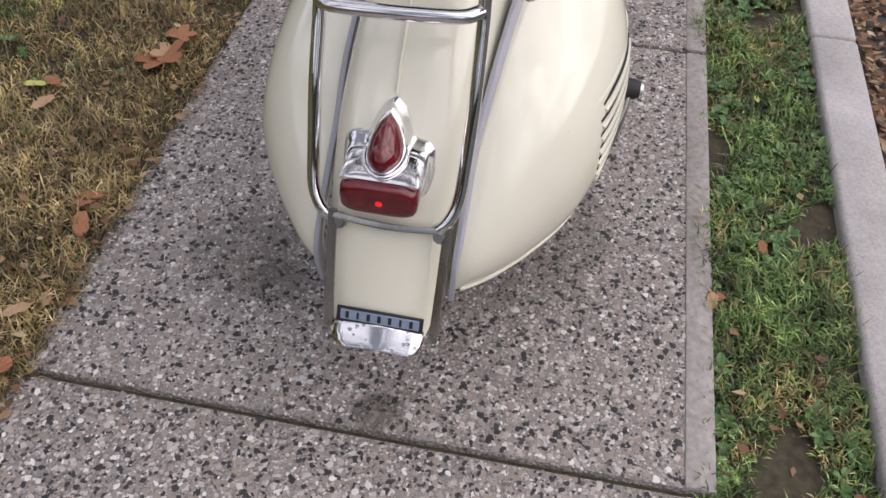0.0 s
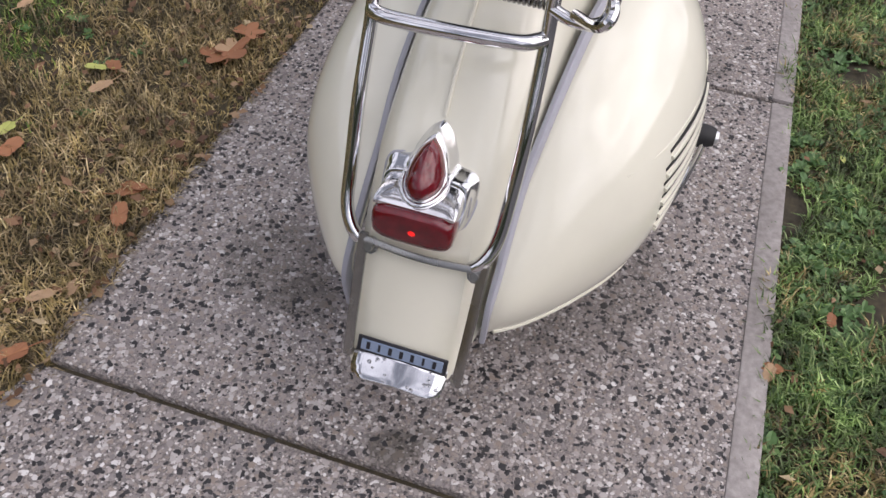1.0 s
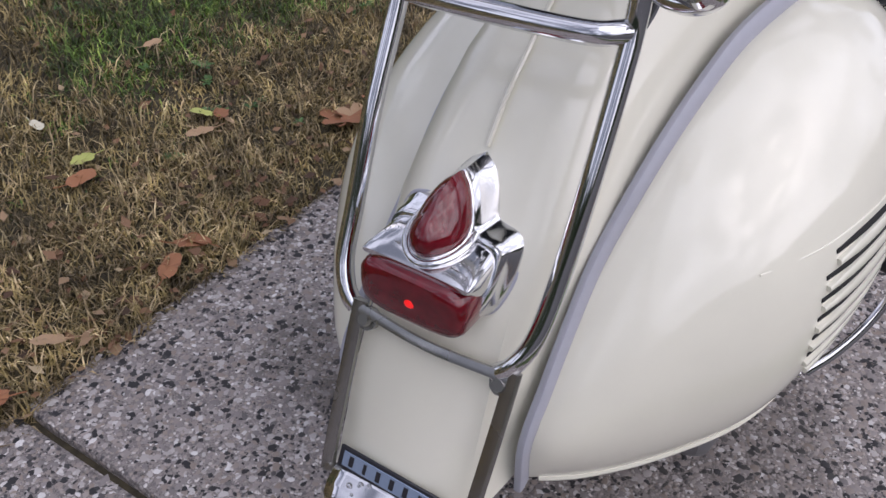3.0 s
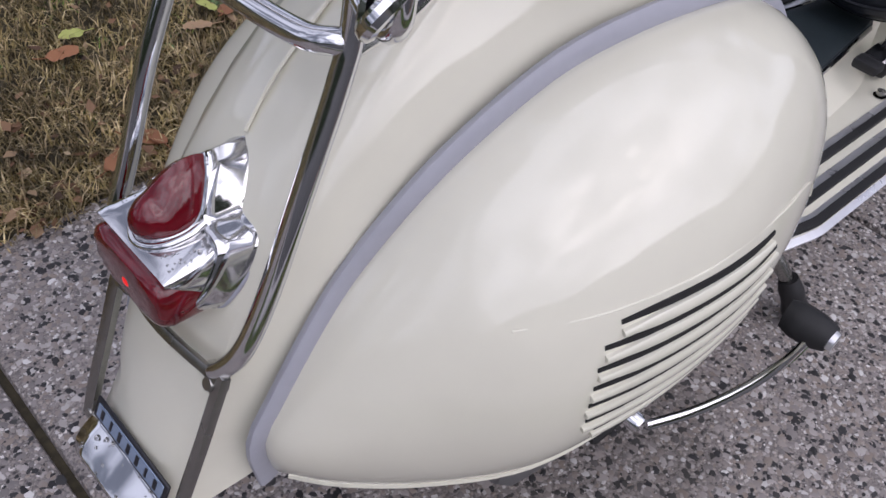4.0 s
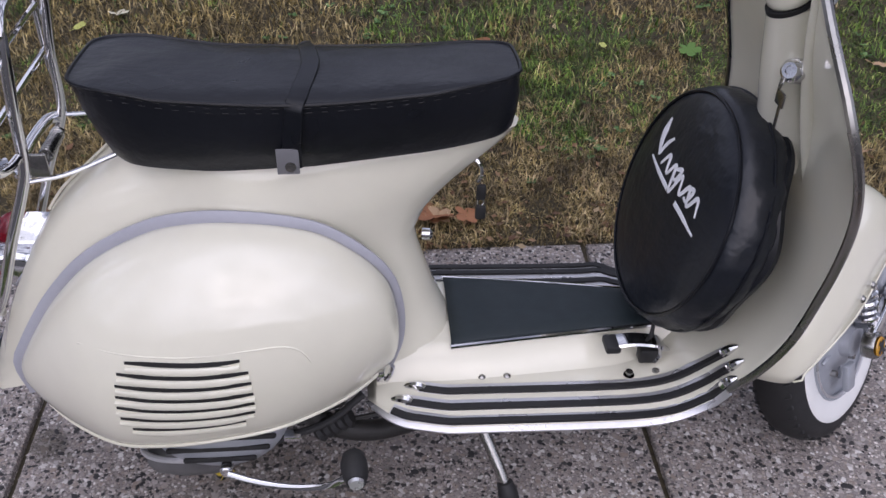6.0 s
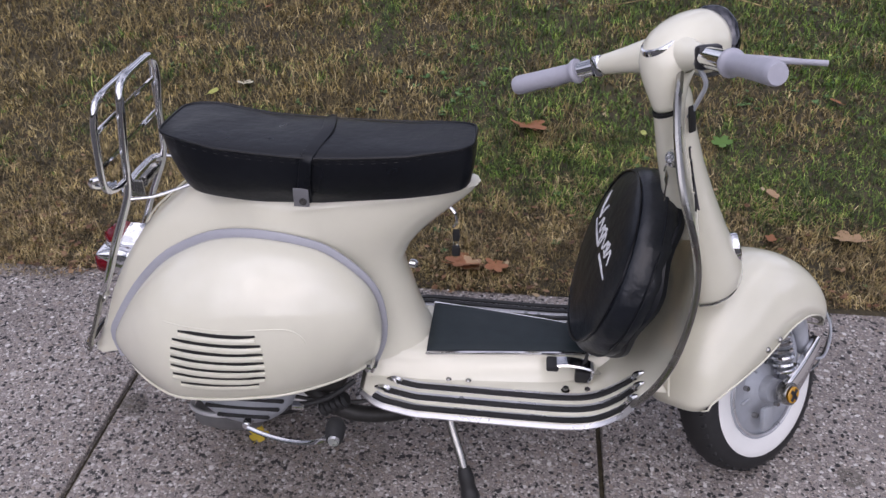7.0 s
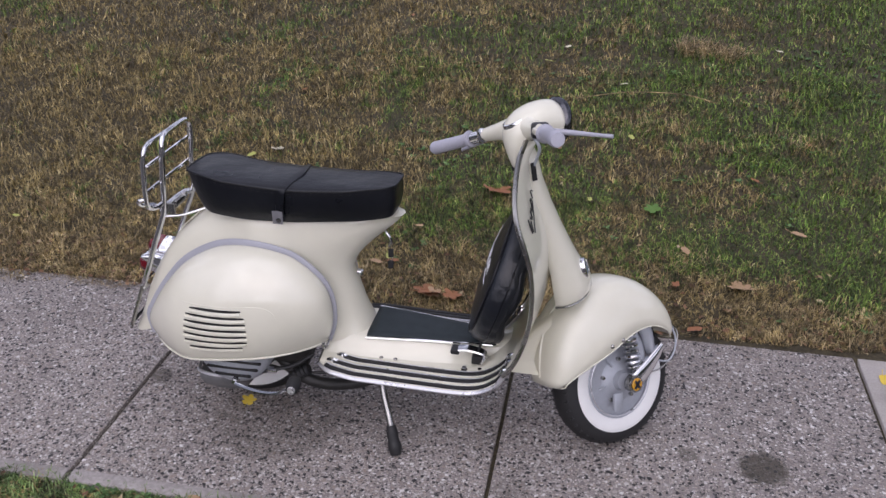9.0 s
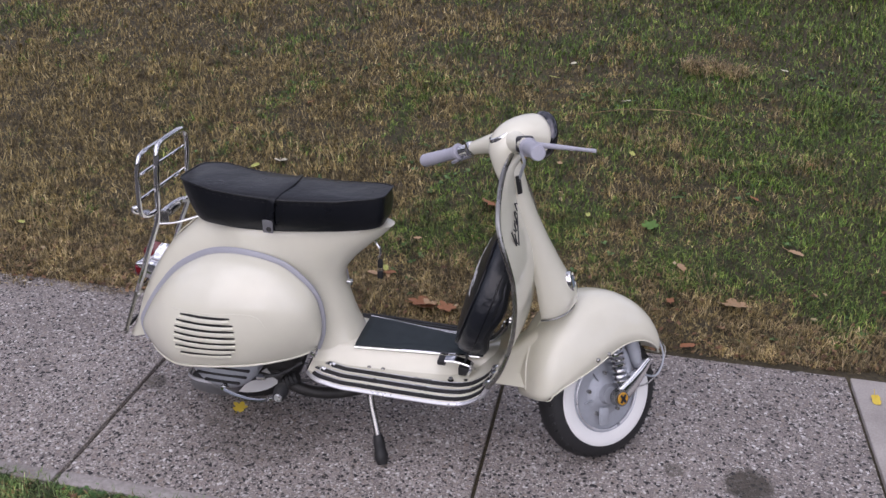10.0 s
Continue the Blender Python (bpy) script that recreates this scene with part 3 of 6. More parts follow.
def weeds(name, label, spots_, leaf_size, seed):
    """Low rosettes of broad, cupped leaves."""
    rng = np.random.default_rng(seed)
    verts, faces = [], []
    for x, y, size in spots_(rng):
        z, k = bank(x, y), int(rng.integers(5, 10))
        for i in range(k):
            a, tilt, ln = 2 * math.pi * i / k + rng.uniform(-0.4, 0.4), rng.uniform(0.15, 0.7), size * leaf_size * rng.uniform(0.6, 1.2)
            d, w = Vector((math.cos(a) * math.cos(tilt), math.sin(a) * math.cos(tilt), math.sin(tilt))), Vector((-math.sin(a), math.cos(a), 0)) * ln * rng.uniform(0.22, 0.34)
            o, up, n = Vector((x, y, z + 0.006)), Vector((0, 0, ln * 0.10)), len(verts)
            verts += [tuple(o), tuple(o + d * ln * 0.45 + w + up), tuple(o + d * ln * 0.8 + w * 0.7 + up * 0.6), tuple(o + d * ln - up), tuple(o + d * ln * 0.8 - w * 0.7 + up * 0.6), tuple(o + d * ln * 0.45 - w + up), tuple(o + d * ln * 0.55)]
            faces += [(n, n + 1, n + 6), (n + 1, n + 2, n + 6), (n + 2, n + 3, n + 6), (n + 3, n + 4, n + 6), (n + 4, n + 5, n + 6), (n + 5, n, n + 6)]
    me = bpy.data.meshes.new(name)
    me.from_pydata(verts, [], faces)
    me.materials.append(WEED)
    return tagged(new(name, me), label, "weeds", kind="stuff")


def verge_spots(rng):
    out = []
    while len(out) < 420:
        x, y = rng.uniform(-1.3, 1.0), rng.uniform(-0.74, -0.48)
        if verge_inside(x, y) and noise.noise((x * 6, y * 6, 31)) > -0.05:
            out.append((x, y, rng.uniform(0.5, 1.2)))
    return out


def lawn_spots(rng):
    out = []
    while len(out) < 380:
        x, y = rng.uniform(-1.6, 2.2), rng.uniform(0.62, 2.8)
        if noise.noise((x * 2.4, y * 2.4, 17)) > 0.12 - 0.10 * max(0.0, min(1.0, x)):
            out.append((x, y, rng.uniform(0.4, 1.1)))
    return out


weeds("verge_weeds", "low broad-leaved weeds in the verge", verge_spots, 0.023, 5)
weeds("lawn_weeds", "small broad-leaved weeds among the lawn grass", lawn_spots, 0.021, 6)
tagged(part("straw_stem", tube([(0.30, 2.02, bank(0.3, 2.02) + 0.03), (0.55, 2.07, bank(0.55, 2.07) + 0.05), (0.80, 2.09, bank(0.8, 2.09) + 0.045), (0.95, 2.08, bank(0.95, 2.08) + 0.02)], 0.0022, 30, 5), HAY), "long pale straw stem lying on the lawn", "stem")


def undergrowth():
    """Low ivy-like leaves along the top of the bank."""
    rng = np.random.default_rng(11)
    verts, faces = [], []
    for _ in range(9000):
        x, y = rng.uniform(0.7, 4.2), 3.62 + abs(rng.normal(0, 0.55))
        if noise.noise((x * 2.2, y * 2.2, 9)) < -0.15 + 0.25 * (3.8 - y):
            continue
        z = bank(x, y) + rng.uniform(0.02, 0.26)
        s, a, t = rng.uniform(0.018, 0.04), rng.uniform(0, 6.28), rng.uniform(-0.8, 0.8)
        u = Vector((math.cos(a), math.sin(a), 0)) * s
        v = Vector((-math.sin(a) * math.cos(t), math.cos(a) * math.cos(t), math.sin(t))) * s * 0.8
        c, n = Vector((x, y, z)), len(verts)
        verts += [tuple(c - u), tuple(c - u * 0.3 + v), tuple(c + u * 0.7 + v * 0.5), tuple(c + u * 1.2), tuple(c + u * 0.7 - v * 0.5), tuple(c - u * 0.3 - v)]
        faces.append(tuple(range(n, n + 6)))
    me = bpy.data.meshes.new("undergrowth")
    me.from_pydata(verts, [], faces)
    me.materials.append(islands("ivy_leaves", [(0.0, (0.012, 0.022, 0.008)), (0.6, (0.03, 0.05, 0.016)), (1.0, (0.06, 0.085, 0.03))], 0.5))
    return tagged(new("undergrowth", me), "dark leafy undergrowth at the top of the bank", "undergrowth", kind="stuff")


undergrowth()


def pebbles(name, label, material, zones, least, span, power, proud, seed):
    """Rounded and broken stones packed into the walk, standing one or two millimetres proud."""
    rng = np.random.default_rng(seed)
    verts, faces, base = [], [], 0
    fan = np.array([(k, (k + 1) % 6, 6) for k in range(6)])
    for x0, x1, count, scale in zones:
        x, y = rng.uniform(x0, x1, count), rng.uniform(-0.448, 0.54, count)
        keep = np.min(np.abs(x[:, None] - np.array(JOINTS)[None]), axis=1) > 0.013
        x, y = x[keep], y[keep]
        count = len(x)
        r = scale * (least + span * rng.random(count) ** power)
        a = rng.uniform(0, 6.28, count)[:, None] + np.arange(6)[None] * math.pi / 3 + rng.uniform(-0.3, 0.3, (count, 6))
        rad = r[:, None] * rng.uniform(0.7, 1.12, (count, 6))
        ex, rot = rng.uniform(0.5, 1.0, count)[:, None], rng.uniform(0, 3.14, count)[:, None]
        px, py = rad * np.cos(a), rad * np.sin(a) * ex
        ring_x, ring_y = x[:, None] + px * np.cos(rot) - py * np.sin(rot), y[:, None] + px * np.sin(rot) + py * np.cos(rot)
        lift = (proud + 0.16 * r * rng.uniform(0.4, 1.0, count))[:, None]
        vx, vy = np.hstack([ring_x, x[:, None] + 0.25 * px[:, :1]]), np.hstack([ring_y, y[:, None] + 0.25 * py[:, :1]])
        vz = np.hstack([np.full((count, 6), -0.0006), lift])
        verts.append(np.stack([vx, vy, vz], -1).reshape(-1, 3))
        faces.append((fan[None] + base + 7 * np.arange(count)[:, None, None]).reshape(-1, 3))
        base += 7 * count
    me = bpy.data.meshes.new(name)
    me.from_pydata(np.vstack(verts).tolist(), [], np.vstack(faces).tolist())
    for p in me.polygons:
        p.use_smooth = True
    me.materials.append(material)
    return tagged(new(name, me), label, "pebbles", kind="stuff")


pebbles("pebbles", "small rounded pebbles set in the concrete walk", STONES, ((-1.95, 1.31, 52000, 1.05), (-1.15, 0.45, 44000, 0.85)), 0.0023, 0.0078, 2.4, 0.0008, 3)
pebbles("dark_pebbles", "scattered near-black stones set in the concrete walk", DARKSTONE, ((-1.95, 1.31, 4600, 1.0),), 0.0042, 0.0058, 1.6, 0.0018, 8)

# ---- the scooter ----
scooter = tagged(new("motor_scooter"), "cream vintage motor scooter with black bench seat on its centre stand", "motor scooter")

# rear body: horizontal outlines from the nose of the seat to the tail
TAIL_Z = [0.165, 0.20, 0.245, 0.30, 0.365, 0.42, 0.444, 0.492, 0.53, 0.56, 0.59, 0.615, 0.632]
TAIL_X = [-0.868, -0.858, -0.836, -0.813, -0.783, -0.753, -0.740, -0.708, -0.679, -0.647, -0.613, -0.583, -0.565]
NOSE_Z = [0.27, 0.295, 0.33, 0.36, 0.40, 0.44, 0.475, 0.51, 0.545, 0.575, 0.60, 0.62, 0.632]
NOSE_X = [-0.120, -0.132, -0.146, -0.158, -0.170, -0.182, -0.187, -0.172, -0.142, -0.108, -0.076, -0.054, -0.043]


def half_outline(z, n=26):
    xr, xf = curve(z, TAIL_Z, TAIL_X), curve(z, NOSE_Z, NOSE_X)
    w = lerp(z, [0.17, 0.50, 0.57, 0.60, 0.62, 0.632], [0.138, 0.138, 0.131, 0.124, 0.116, 0.106])
    f = lerp(z, [0.27, 0.33, 0.40, 0.48, 0.56, 0.61, 0.632], [0.100, 0.084, 0.075, 0.07, 0.058, 0.05, 0.045])
    wr = lerp(z, [0.17, 0.245, 0.365, 0.45, 0.55, 0.632], [0.058, 0.060, 0.068, 0.073, 0.067, 0.050])
    xm = -0.40
    ctrl = [(xf, 0), (xf - 0.004, -0.45 * f), (xf - 0.03, -f), (xf - 0.10, -0.5 * (f + w)), (xm, -w), (min(xr + 0.19, xm - 0.075), -0.62 * w - 0.38 * wr - 0.006), (xr + 0.05, -wr - 0.016), (xr + 0.006, -wr + 0.004), (xr - 0.003, -0.5 * wr), (xr - 0.005, 0)]
    return spline(ctrl, n)


def raised(x):
    return 0.008 * max(0.0, min(1.0, (x + 0.38) / 0.3)) ** 1.5


def ring(z, lift=1.0):
    h = half_outline(z)
    right = [(x, y, z + lift * raised(x) * max(0, (z - 0.52) / 0.112)) for x, y in h]
    return right + [(x, -y, zz) for x, y, zz in right[-2:0:-1]]


levels = [0.272, 0.29, 0.31, 0.335, 0.365, 0.40, 0.44, 0.475, 0.51, 0.54, 0.565, 0.588, 0.606, 0.62, 0.632]
rows = [ring(z) for z in levels]
top = rows[-1]
for s, dz in ((0.93, 0.004), (0.7, 0.006), (0.3, 0.006)):
    rows.append([(-0.32 + (x + 0.32) * s, y * s, z + dz) for x, y, z in top])
bm = grid(rows, close_v=True)
# the tail runs on down as a narrow panel behind the rack feet
keep = [k for k in range(51) if rows[0][k % 50][0] < -0.72]
low = [[rows[0][k] for k in keep]]
for z, x0 in ((0.255, -0.738), (0.240, -0.760), (0.226, -0.785), (0.214, -0.81), (0.206, -0.832)):
    h = spline([p for p in half_outline(z, 160) if p[0] < x0], (len(keep) + 1) // 2)
    h = [(x, y, z) for x, y in h]
    low.append(h + [(x, -y, zz) for x, y, zz in h[-2::-1]])
bm = skewed(grid(low, bm=bm))
body = part("body", bm, CREAM, scooter, "glossy cream pressed-steel body")

part("body_seam", tube([(-0.712, 0, 0.497), (-0.686, 0, 0.532), (-0.650, 0, 0.5655), (-0.604, 0, 0.607)], 0.0022, 16, 6), CREAM, body)

# side cowls
BAND = [(-0.766, -0.084, 0.226), (-0.774, -0.087, 0.285), (-0.755, -0.089, 0.326), (-0.72, -0.090, 0.382), (-0.69, -0.094, 0.422), (-0.65, -0.101, 0.467), (-0.61, -0.107, 0.500), (-0.56, -0.114, 0.530), (-0.52, -0.120, 0.547), (-0.47, -0.130, 0.559), (-0.42, -0.137, 0.562),
        (-0.365, -0.138, 0.555), (-0.316, -0.137, 0.539), (-0.264, -0.137, 0.500), (-0.232, -0.136, 0.458), (-0.219, -0.135, 0.405), (-0.219, -0.134, 0.35), (-0.234, -0.135, 0.30)]
LIP = [(-0.766, -0.084, 0.222), (-0.732, -0.128, 0.223), (-0.678, -0.178, 0.230), (-0.61, -0.225, 0.244), (-0.53, -0.247, 0.262), (-0.45, -0.252, 0.277), (-0.38, -0.242, 0.285), (-0.31, -0.208, 0.289),
       (-0.26, -0.168, 0.292), (-0.234, -0.136, 0.297)]


def cowl_points(nu=48, nv=26):
    b, l = spline(BAND, nu), spline(LIP, nu)
    k = np.sin(np.linspace(0, math.pi, nu)) ** np.linspace(0.85, 0.5, nu)
    out = np.zeros((nu, nv, 3))
    t = np.linspace(0, 1, nv)[:, None]
    for i in range(nu):
        p0, p3 = b[i], l[i]
        e = (i / (nu - 1) - 0.5) * 2
        p1 = p0 + np.array((0.03 * e * k[i], -0.130 * k[i], 0.004 * k[i]))
        p2 = p3 + np.array((0.02 * e * k[i], -0.056 * k[i], 0.095 * k[i]))
        out[i] = (1 - t) ** 3 * p0 + 3 * t * (1 - t) ** 2 * p1 + 3 * t**2 * (1 - t) * p2 + t**3 * p3
    return out


cowl_pts = cowl_points()
right_cowl = part("cowl", grid([list(map(tuple, r)) for r in cowl_pts]), CREAM, scooter, "bulging cream engine cowl with louvre slots", solid=0.003)
part("cowl", skewed(grid([list(map(tuple, r)) for r in cowl_pts], mirror=True), 0.064), CREAM, scooter, "bulging plain cream side cowl", solid=0.003)
part("cowl_lip", tube([tuple(p) for p in spline(LIP, 40)[1:-1]], 0.0035, 40, 8), CREAM, right_cowl)
fine = cowl_points(260, 160)
du, dv = np.gradient(fine, axis=0), np.gradient(fine, axis=1)
nrm = np.cross(du, dv)
nrm /= np.linalg.norm(nrm, axis=2)[..., None] + 1e-12
nrm *= -np.sign(nrm[..., 1:2] + 1e-9)


def on_cowl(x, z, off=0.0):
    d = (fine[..., 0] - x) ** 2 + (fine[..., 2] - z) ** 2
    i, j = np.unravel_index(np.argmin(d), d.shape)
    return tuple(fine[i, j] + off * nrm[i, j]), tuple(nrm[i, j])


def straight(pts):
    """Evens out a row of points along a gentle curve."""
    p = np.array(pts)
    t = np.linspace(-1, 1, len(p))
    return np.stack([np.polyval(np.polyfit(t, p[:, i], 3), t) for i in range(3)], 1)


for k in range(7):
    q = k / 6
    grow = 0.017 * math.sin(math.pi * (0.15 + 0.62 * q)) if 0 < k < 6 else 0.0
    x0, x1 = -0.573 - 0.007 * q - grow, -0.423 - 0.003 * q + grow * 0.9
    z0, z1 = 0.42 - 0.113 * q, 0.435 - 0.108 * q
    xx = np.linspace(x0, x1, 12)
    zz = z0 + (z1 - z0) * (xx - x0) / (x1 - x0)
    mid = on_cowl(xx[6], zz[6])[1]
    part("louvre_slot", tube(straight([on_cowl(x, z, 0.0003)[0] for x, z in zip(xx, zz)]), [0.6, 1, 1, 1, 1, 0.6], 12, 8, flat=(0.0036, 0.0008, mid), raw=True), DARK, right_cowl, "dark open louvre slot")
    part("louvre_lip", tube(straight([on_cowl(x, z - 0.0085, -0.0006)[0] for x, z in zip(xx, zz)]), [0.5, 1, 1, 1, 1, 0.5], 12, 10, flat=(0.0058, 0.0046, mid), raw=True), CREAM, right_cowl)
part("panel_crease", tube([on_cowl(x, z, 0.0)[0] for x, z in ((-0.64, 0.421), (-0.58, 0.428), (-0.50, 0.437), (-0.42, 0.448), (-0.37, 0.447), (-0.345, 0.435), (-0.335, 0.415))], 0.0010, 30, 6), CREAM, right_cowl)


def band_strip(side):
    p = []
    for x, y, z in BAND:
        d = Vector((x + 0.47, 0, z - 0.39)).normalized()
        p.append((x + 0.006 * d.x, side * (y - (0.0045 if z < 0.40 else 0.0018)), z + 0.006 * d.z))
    return tube(p, [1.05, 1.05, 1, 1, 1, 0.9, 0.8, 0.65, 0.5], 60, 12, flat=(0.0088, 0.0042, (0, side * -0.9, 0.35)))


part("cowl_trim", band_strip(1), GREY, scooter, "grey rubber beading")
part("cowl_trim", skewed(band_strip(-1), 0.058), GREY, scooter, "grey rubber beading")
latch = part("cowl_latch", rbox(-0.244, -0.150, 0.287, 0.014, 0.016, 0.022, 0.004), CHROME, scooter, "small chrome wing latch")
part("latch_wing", tube([(-0.236, -0.156, 0.280), (-0.230, -0.160, 0.295), (-0.226, -0.158, 0.310)], 0.004, 8, 8), CHROME, latch)

def settled(bm):
    """The seat leans: its far side lies lower and closer to the middle."""
    for v in skewed(bm, 0.072).verts:
        v.co.z -= 0.015 * max(0.0, min(1.0, (v.co.y + 0.13) / 0.19)) * max(0.0, min(1.0, (v.co.z - 0.65) / 0.06))
    return bm


# bench seat: a boxed cushion with piping along its rim
def seat_ring(inset, rise, f, n=72, narrow=1.0):
    """An outline of the cushion; f: 0 at its foot, 1 at the piped rim; rise: height over the rim."""
    out = []
    xr, xf = -0.616 + 0.036 * (1 - f) + inset, -0.055 - 0.004 * (1 - f) - inset
    for k in range(n):
        a = 2 * math.pi * k / n
        c, q = math.cos(a), math.sin(a)
        x = 0.5 * (xr + xf) + 0.5 * (xf - xr) * math.copysign(abs(c) ** 0.36, c)
        w = lerp(x, [-0.62, -0.55, -0.42, -0.30, -0.16, -0.04], [0.121, 0.131, 0.138, 0.136, 0.124, 0.106]) - inset - 0.008 * (1 - f) ** 2
        y = narrow * w * math.copysign(abs(q) ** 0.36, q)
        foot = lerp(x, [-0.62, -0.58, -0.45, -0.33, -0.18, -0.04], [0.637, 0.633, 0.629, 0.632, 0.644, 0.658])
        rim = curve(x, [-0.63, -0.56, -0.46, -0.34, -0.22, -0.12, -0.03], [0.746, 0.743, 0.731, 0.726, 0.728, 0.738, 0.747])
        crown = lerp(x, [-0.6, -0.5, -0.33, -0.2, -0.08], [0.1, 0.7, 1.3, 0.9, 0.1])
        out.append((x, y, foot + (rim - foot) * f + rise * crown))
    return out


seat = part("bench_seat", settled(grid([seat_ring(0.03, 0, 0, 72, 0.0), seat_ring(0.03, 0, 0), seat_ring(0.004, 0, 0), seat_ring(0.0, 0, 0.08), seat_ring(-0.003, 0, 0.35), seat_ring(-0.0035, 0, 0.65), seat_ring(-0.001, 0, 0.93), seat_ring(0.0, 0, 1.0), seat_ring(0.004, 0.003, 1), seat_ring(0.016, 0.006, 1), seat_ring(0.04, 0.0085, 1), seat_ring(0.04, 0.0095, 1, 72, 0.55), seat_ring(0.04, 0.0100, 1, 72, 0.0)], close_v=True)), SEATV, scooter, "black vinyl bench seat with piping")
part("piping", settled(tube(seat_ring(-0.0012, 0.0005, 1)[::2], 0.0026, 130, 6, closed=True)), VINYL, seat)
for f in (0.90, 0.965):
    st = [Vector(p) for p in spline([p for p in seat_ring(-0.0026, 0, f, 144)[74:142]], 66)]
    bm = bmesh.new()
    for p, q in zip(st[::2], st[1::2]):
        tube([tuple(p), tuple(q * 0.75 + p * 0.25)], 0.0006, 3, 5, bm=bm)
    part("stitching", settled(bm), STITCH, seat, "fine row of grey stitches")
strap = [(-0.345, -0.1385, 0.640), (-0.345, -0.1418, 0.67), (-0.342, -0.1415, 0.700), (-0.338, -0.139, 0.7265), (-0.334, -0.128, 0.732), (-0.33, -0.10, 0.7365), (-0.325, -0.05, 0.7395), (-0.322, 0, 0.7405), (-0.325, 0.05, 0.7395), (-0.33, 0.10, 0.7365), (-0.336, 0.130, 0.732), (-0.340, 0.1395, 0.7255), (-0.345, 0.1415, 0.70), (-0.345, 0.1395, 0.64)]
st = part("seat_strap", settled(tube(strap, 1.0, 60, 10, flat=(0.012, 0.0022, (0, -0.35, 1)))), VINYL, seat, "black vinyl grab strap")
tag = part("strap_tag", rbox(-0.351, -0.1435, 0.652, 0.028, 0.003, 0.036, 0.0012), TAGMAT, seat, "small grey metal-edged tag")
part("tag_stud", lathe([(0.0002, 0.0), (0.007, 0.0), (0.007, 0.001), (0.0035, 0.001), (0.0035, 0.0006), (0.0002, 0.0006)], along((-0.348, -0.145, 0.645), (-0.348, -1, 0.645)), 16), STEEL, tag)

# bag hook and hanging keys under the nose
hook = part("bag_hook", tube([(-0.105, 0, 0.572), (-0.090, -0.006, 0.556), (-0.088, -0.008, 0.540), (-0.094, -0.006, 0.528)], 0.003, 12, 6), CHROME, scooter, "chrome bag hook")
part("key_fob", rbox(-0.088, -0.01, 0.512, 0.014, 0.008, 0.026, 0.003), RUBBER, hook, "black key fob")
part("key_fob", rbox(-0.088, -0.012, 0.478, 0.016, 0.007, 0.024, 0.003), RUBBER, hook, "black key fob")
part("key_ring", tube([(-0.088, -0.01, 0.503), (-0.083, -0.012, 0.496), (-0.088, -0.012, 0.488), (-0.093, -0.012, 0.496)], 0.0012, 16, 6, closed=True), CHROME, hook)
part("fuel_tap", lathe([(0.001, 0), (0.009, 0), (0.009, 0.012), (0.005, 0.016), (0.001, 0.016)], along((-0.176, -0.03, 0.455), (-0.10, -0.04, 0.455)), 14), CHROME, scooter, "small chrome fuel tap")

# floor and leg shield
FC = -0.032
FRONT = -0.014
SHIELD = [(-0.262, 0.238), (-0.255, 0.249), (-0.235, 0.254), (-0.10, 0.250), (0.05, 0.246), (0.15, 0.246), (0.205, 0.256), (0.245, 0.283), (0.278, 0.325), (0.303, 0.38), (0.320, 0.44), (0.330, 0.50), (0.333, 0.57), (0.327, 0.64), (0.312, 0.70), (0.294, 0.75), (0.282, 0.79), (0.276, 0.83), (0.275, 0.865), (0.279, 0.890), (0.284, 0.898)]
prof = spline([(x + FRONT * max(0.0, min(1.0, (x - 0.10) / 0.12)), z) for x, z in SHIELD], 56)


def shield_half(z, x):
    if x < 0.17:
        return lerp(x, [-0.262, -0.25, -0.22, -0.15, 0.17], [0.112, 0.140, 0.172, 0.188, 0.187])
    return curve(z, [0.246, 0.29, 0.34, 0.42, 0.50, 0.57, 0.64, 0.70, 0.75, 0.79, 0.82, 0.85, 0.875, 0.890, 0.898], [0.187, 0.190, 0.202, 0.212, 0.210, 0.213, 0.217, 0.216, 0.206, 0.184, 0.154, 0.118, 0.082, 0.05, 0.02])


def shield_point(x, z, q, off=0.0):
    """A point on the floor and leg shield; q: -1 on the right edge, 1 on the left."""
    w = shield_half(z, x)
    y = lerp(z, [0.25, 0.80], [FC, -0.100]) + q * w
    if q > 0:  # the far wing is cut back round the wheel
        y -= q * 0.075 * max(0.0, min(1.0, (x - 0.15) / 0.08)) * max(0.0, min(1.0, (0.52 - z) / 0.12))
    belly = 0.026 * max(0.0, min(1.0, (z - 0.30) / 0.15)) * (1 - abs(q) ** 1.6)
    roll = 0.010 * abs(q) ** 6 if z < 0.30 else 0.0
    return (x + belly, y, z - roll + off)


def leant(bm):
    """The column stands a little to the right of the floor's middle, more so towards its top."""
    for v in bm.verts:
        k = 0.10 * max(0.0, min(1.0, (v.co.z - 0.38) / 0.40))
        v.co.y = 0.96 * v.co.y - k
        v.co.z += 0.44 * k
    return bm


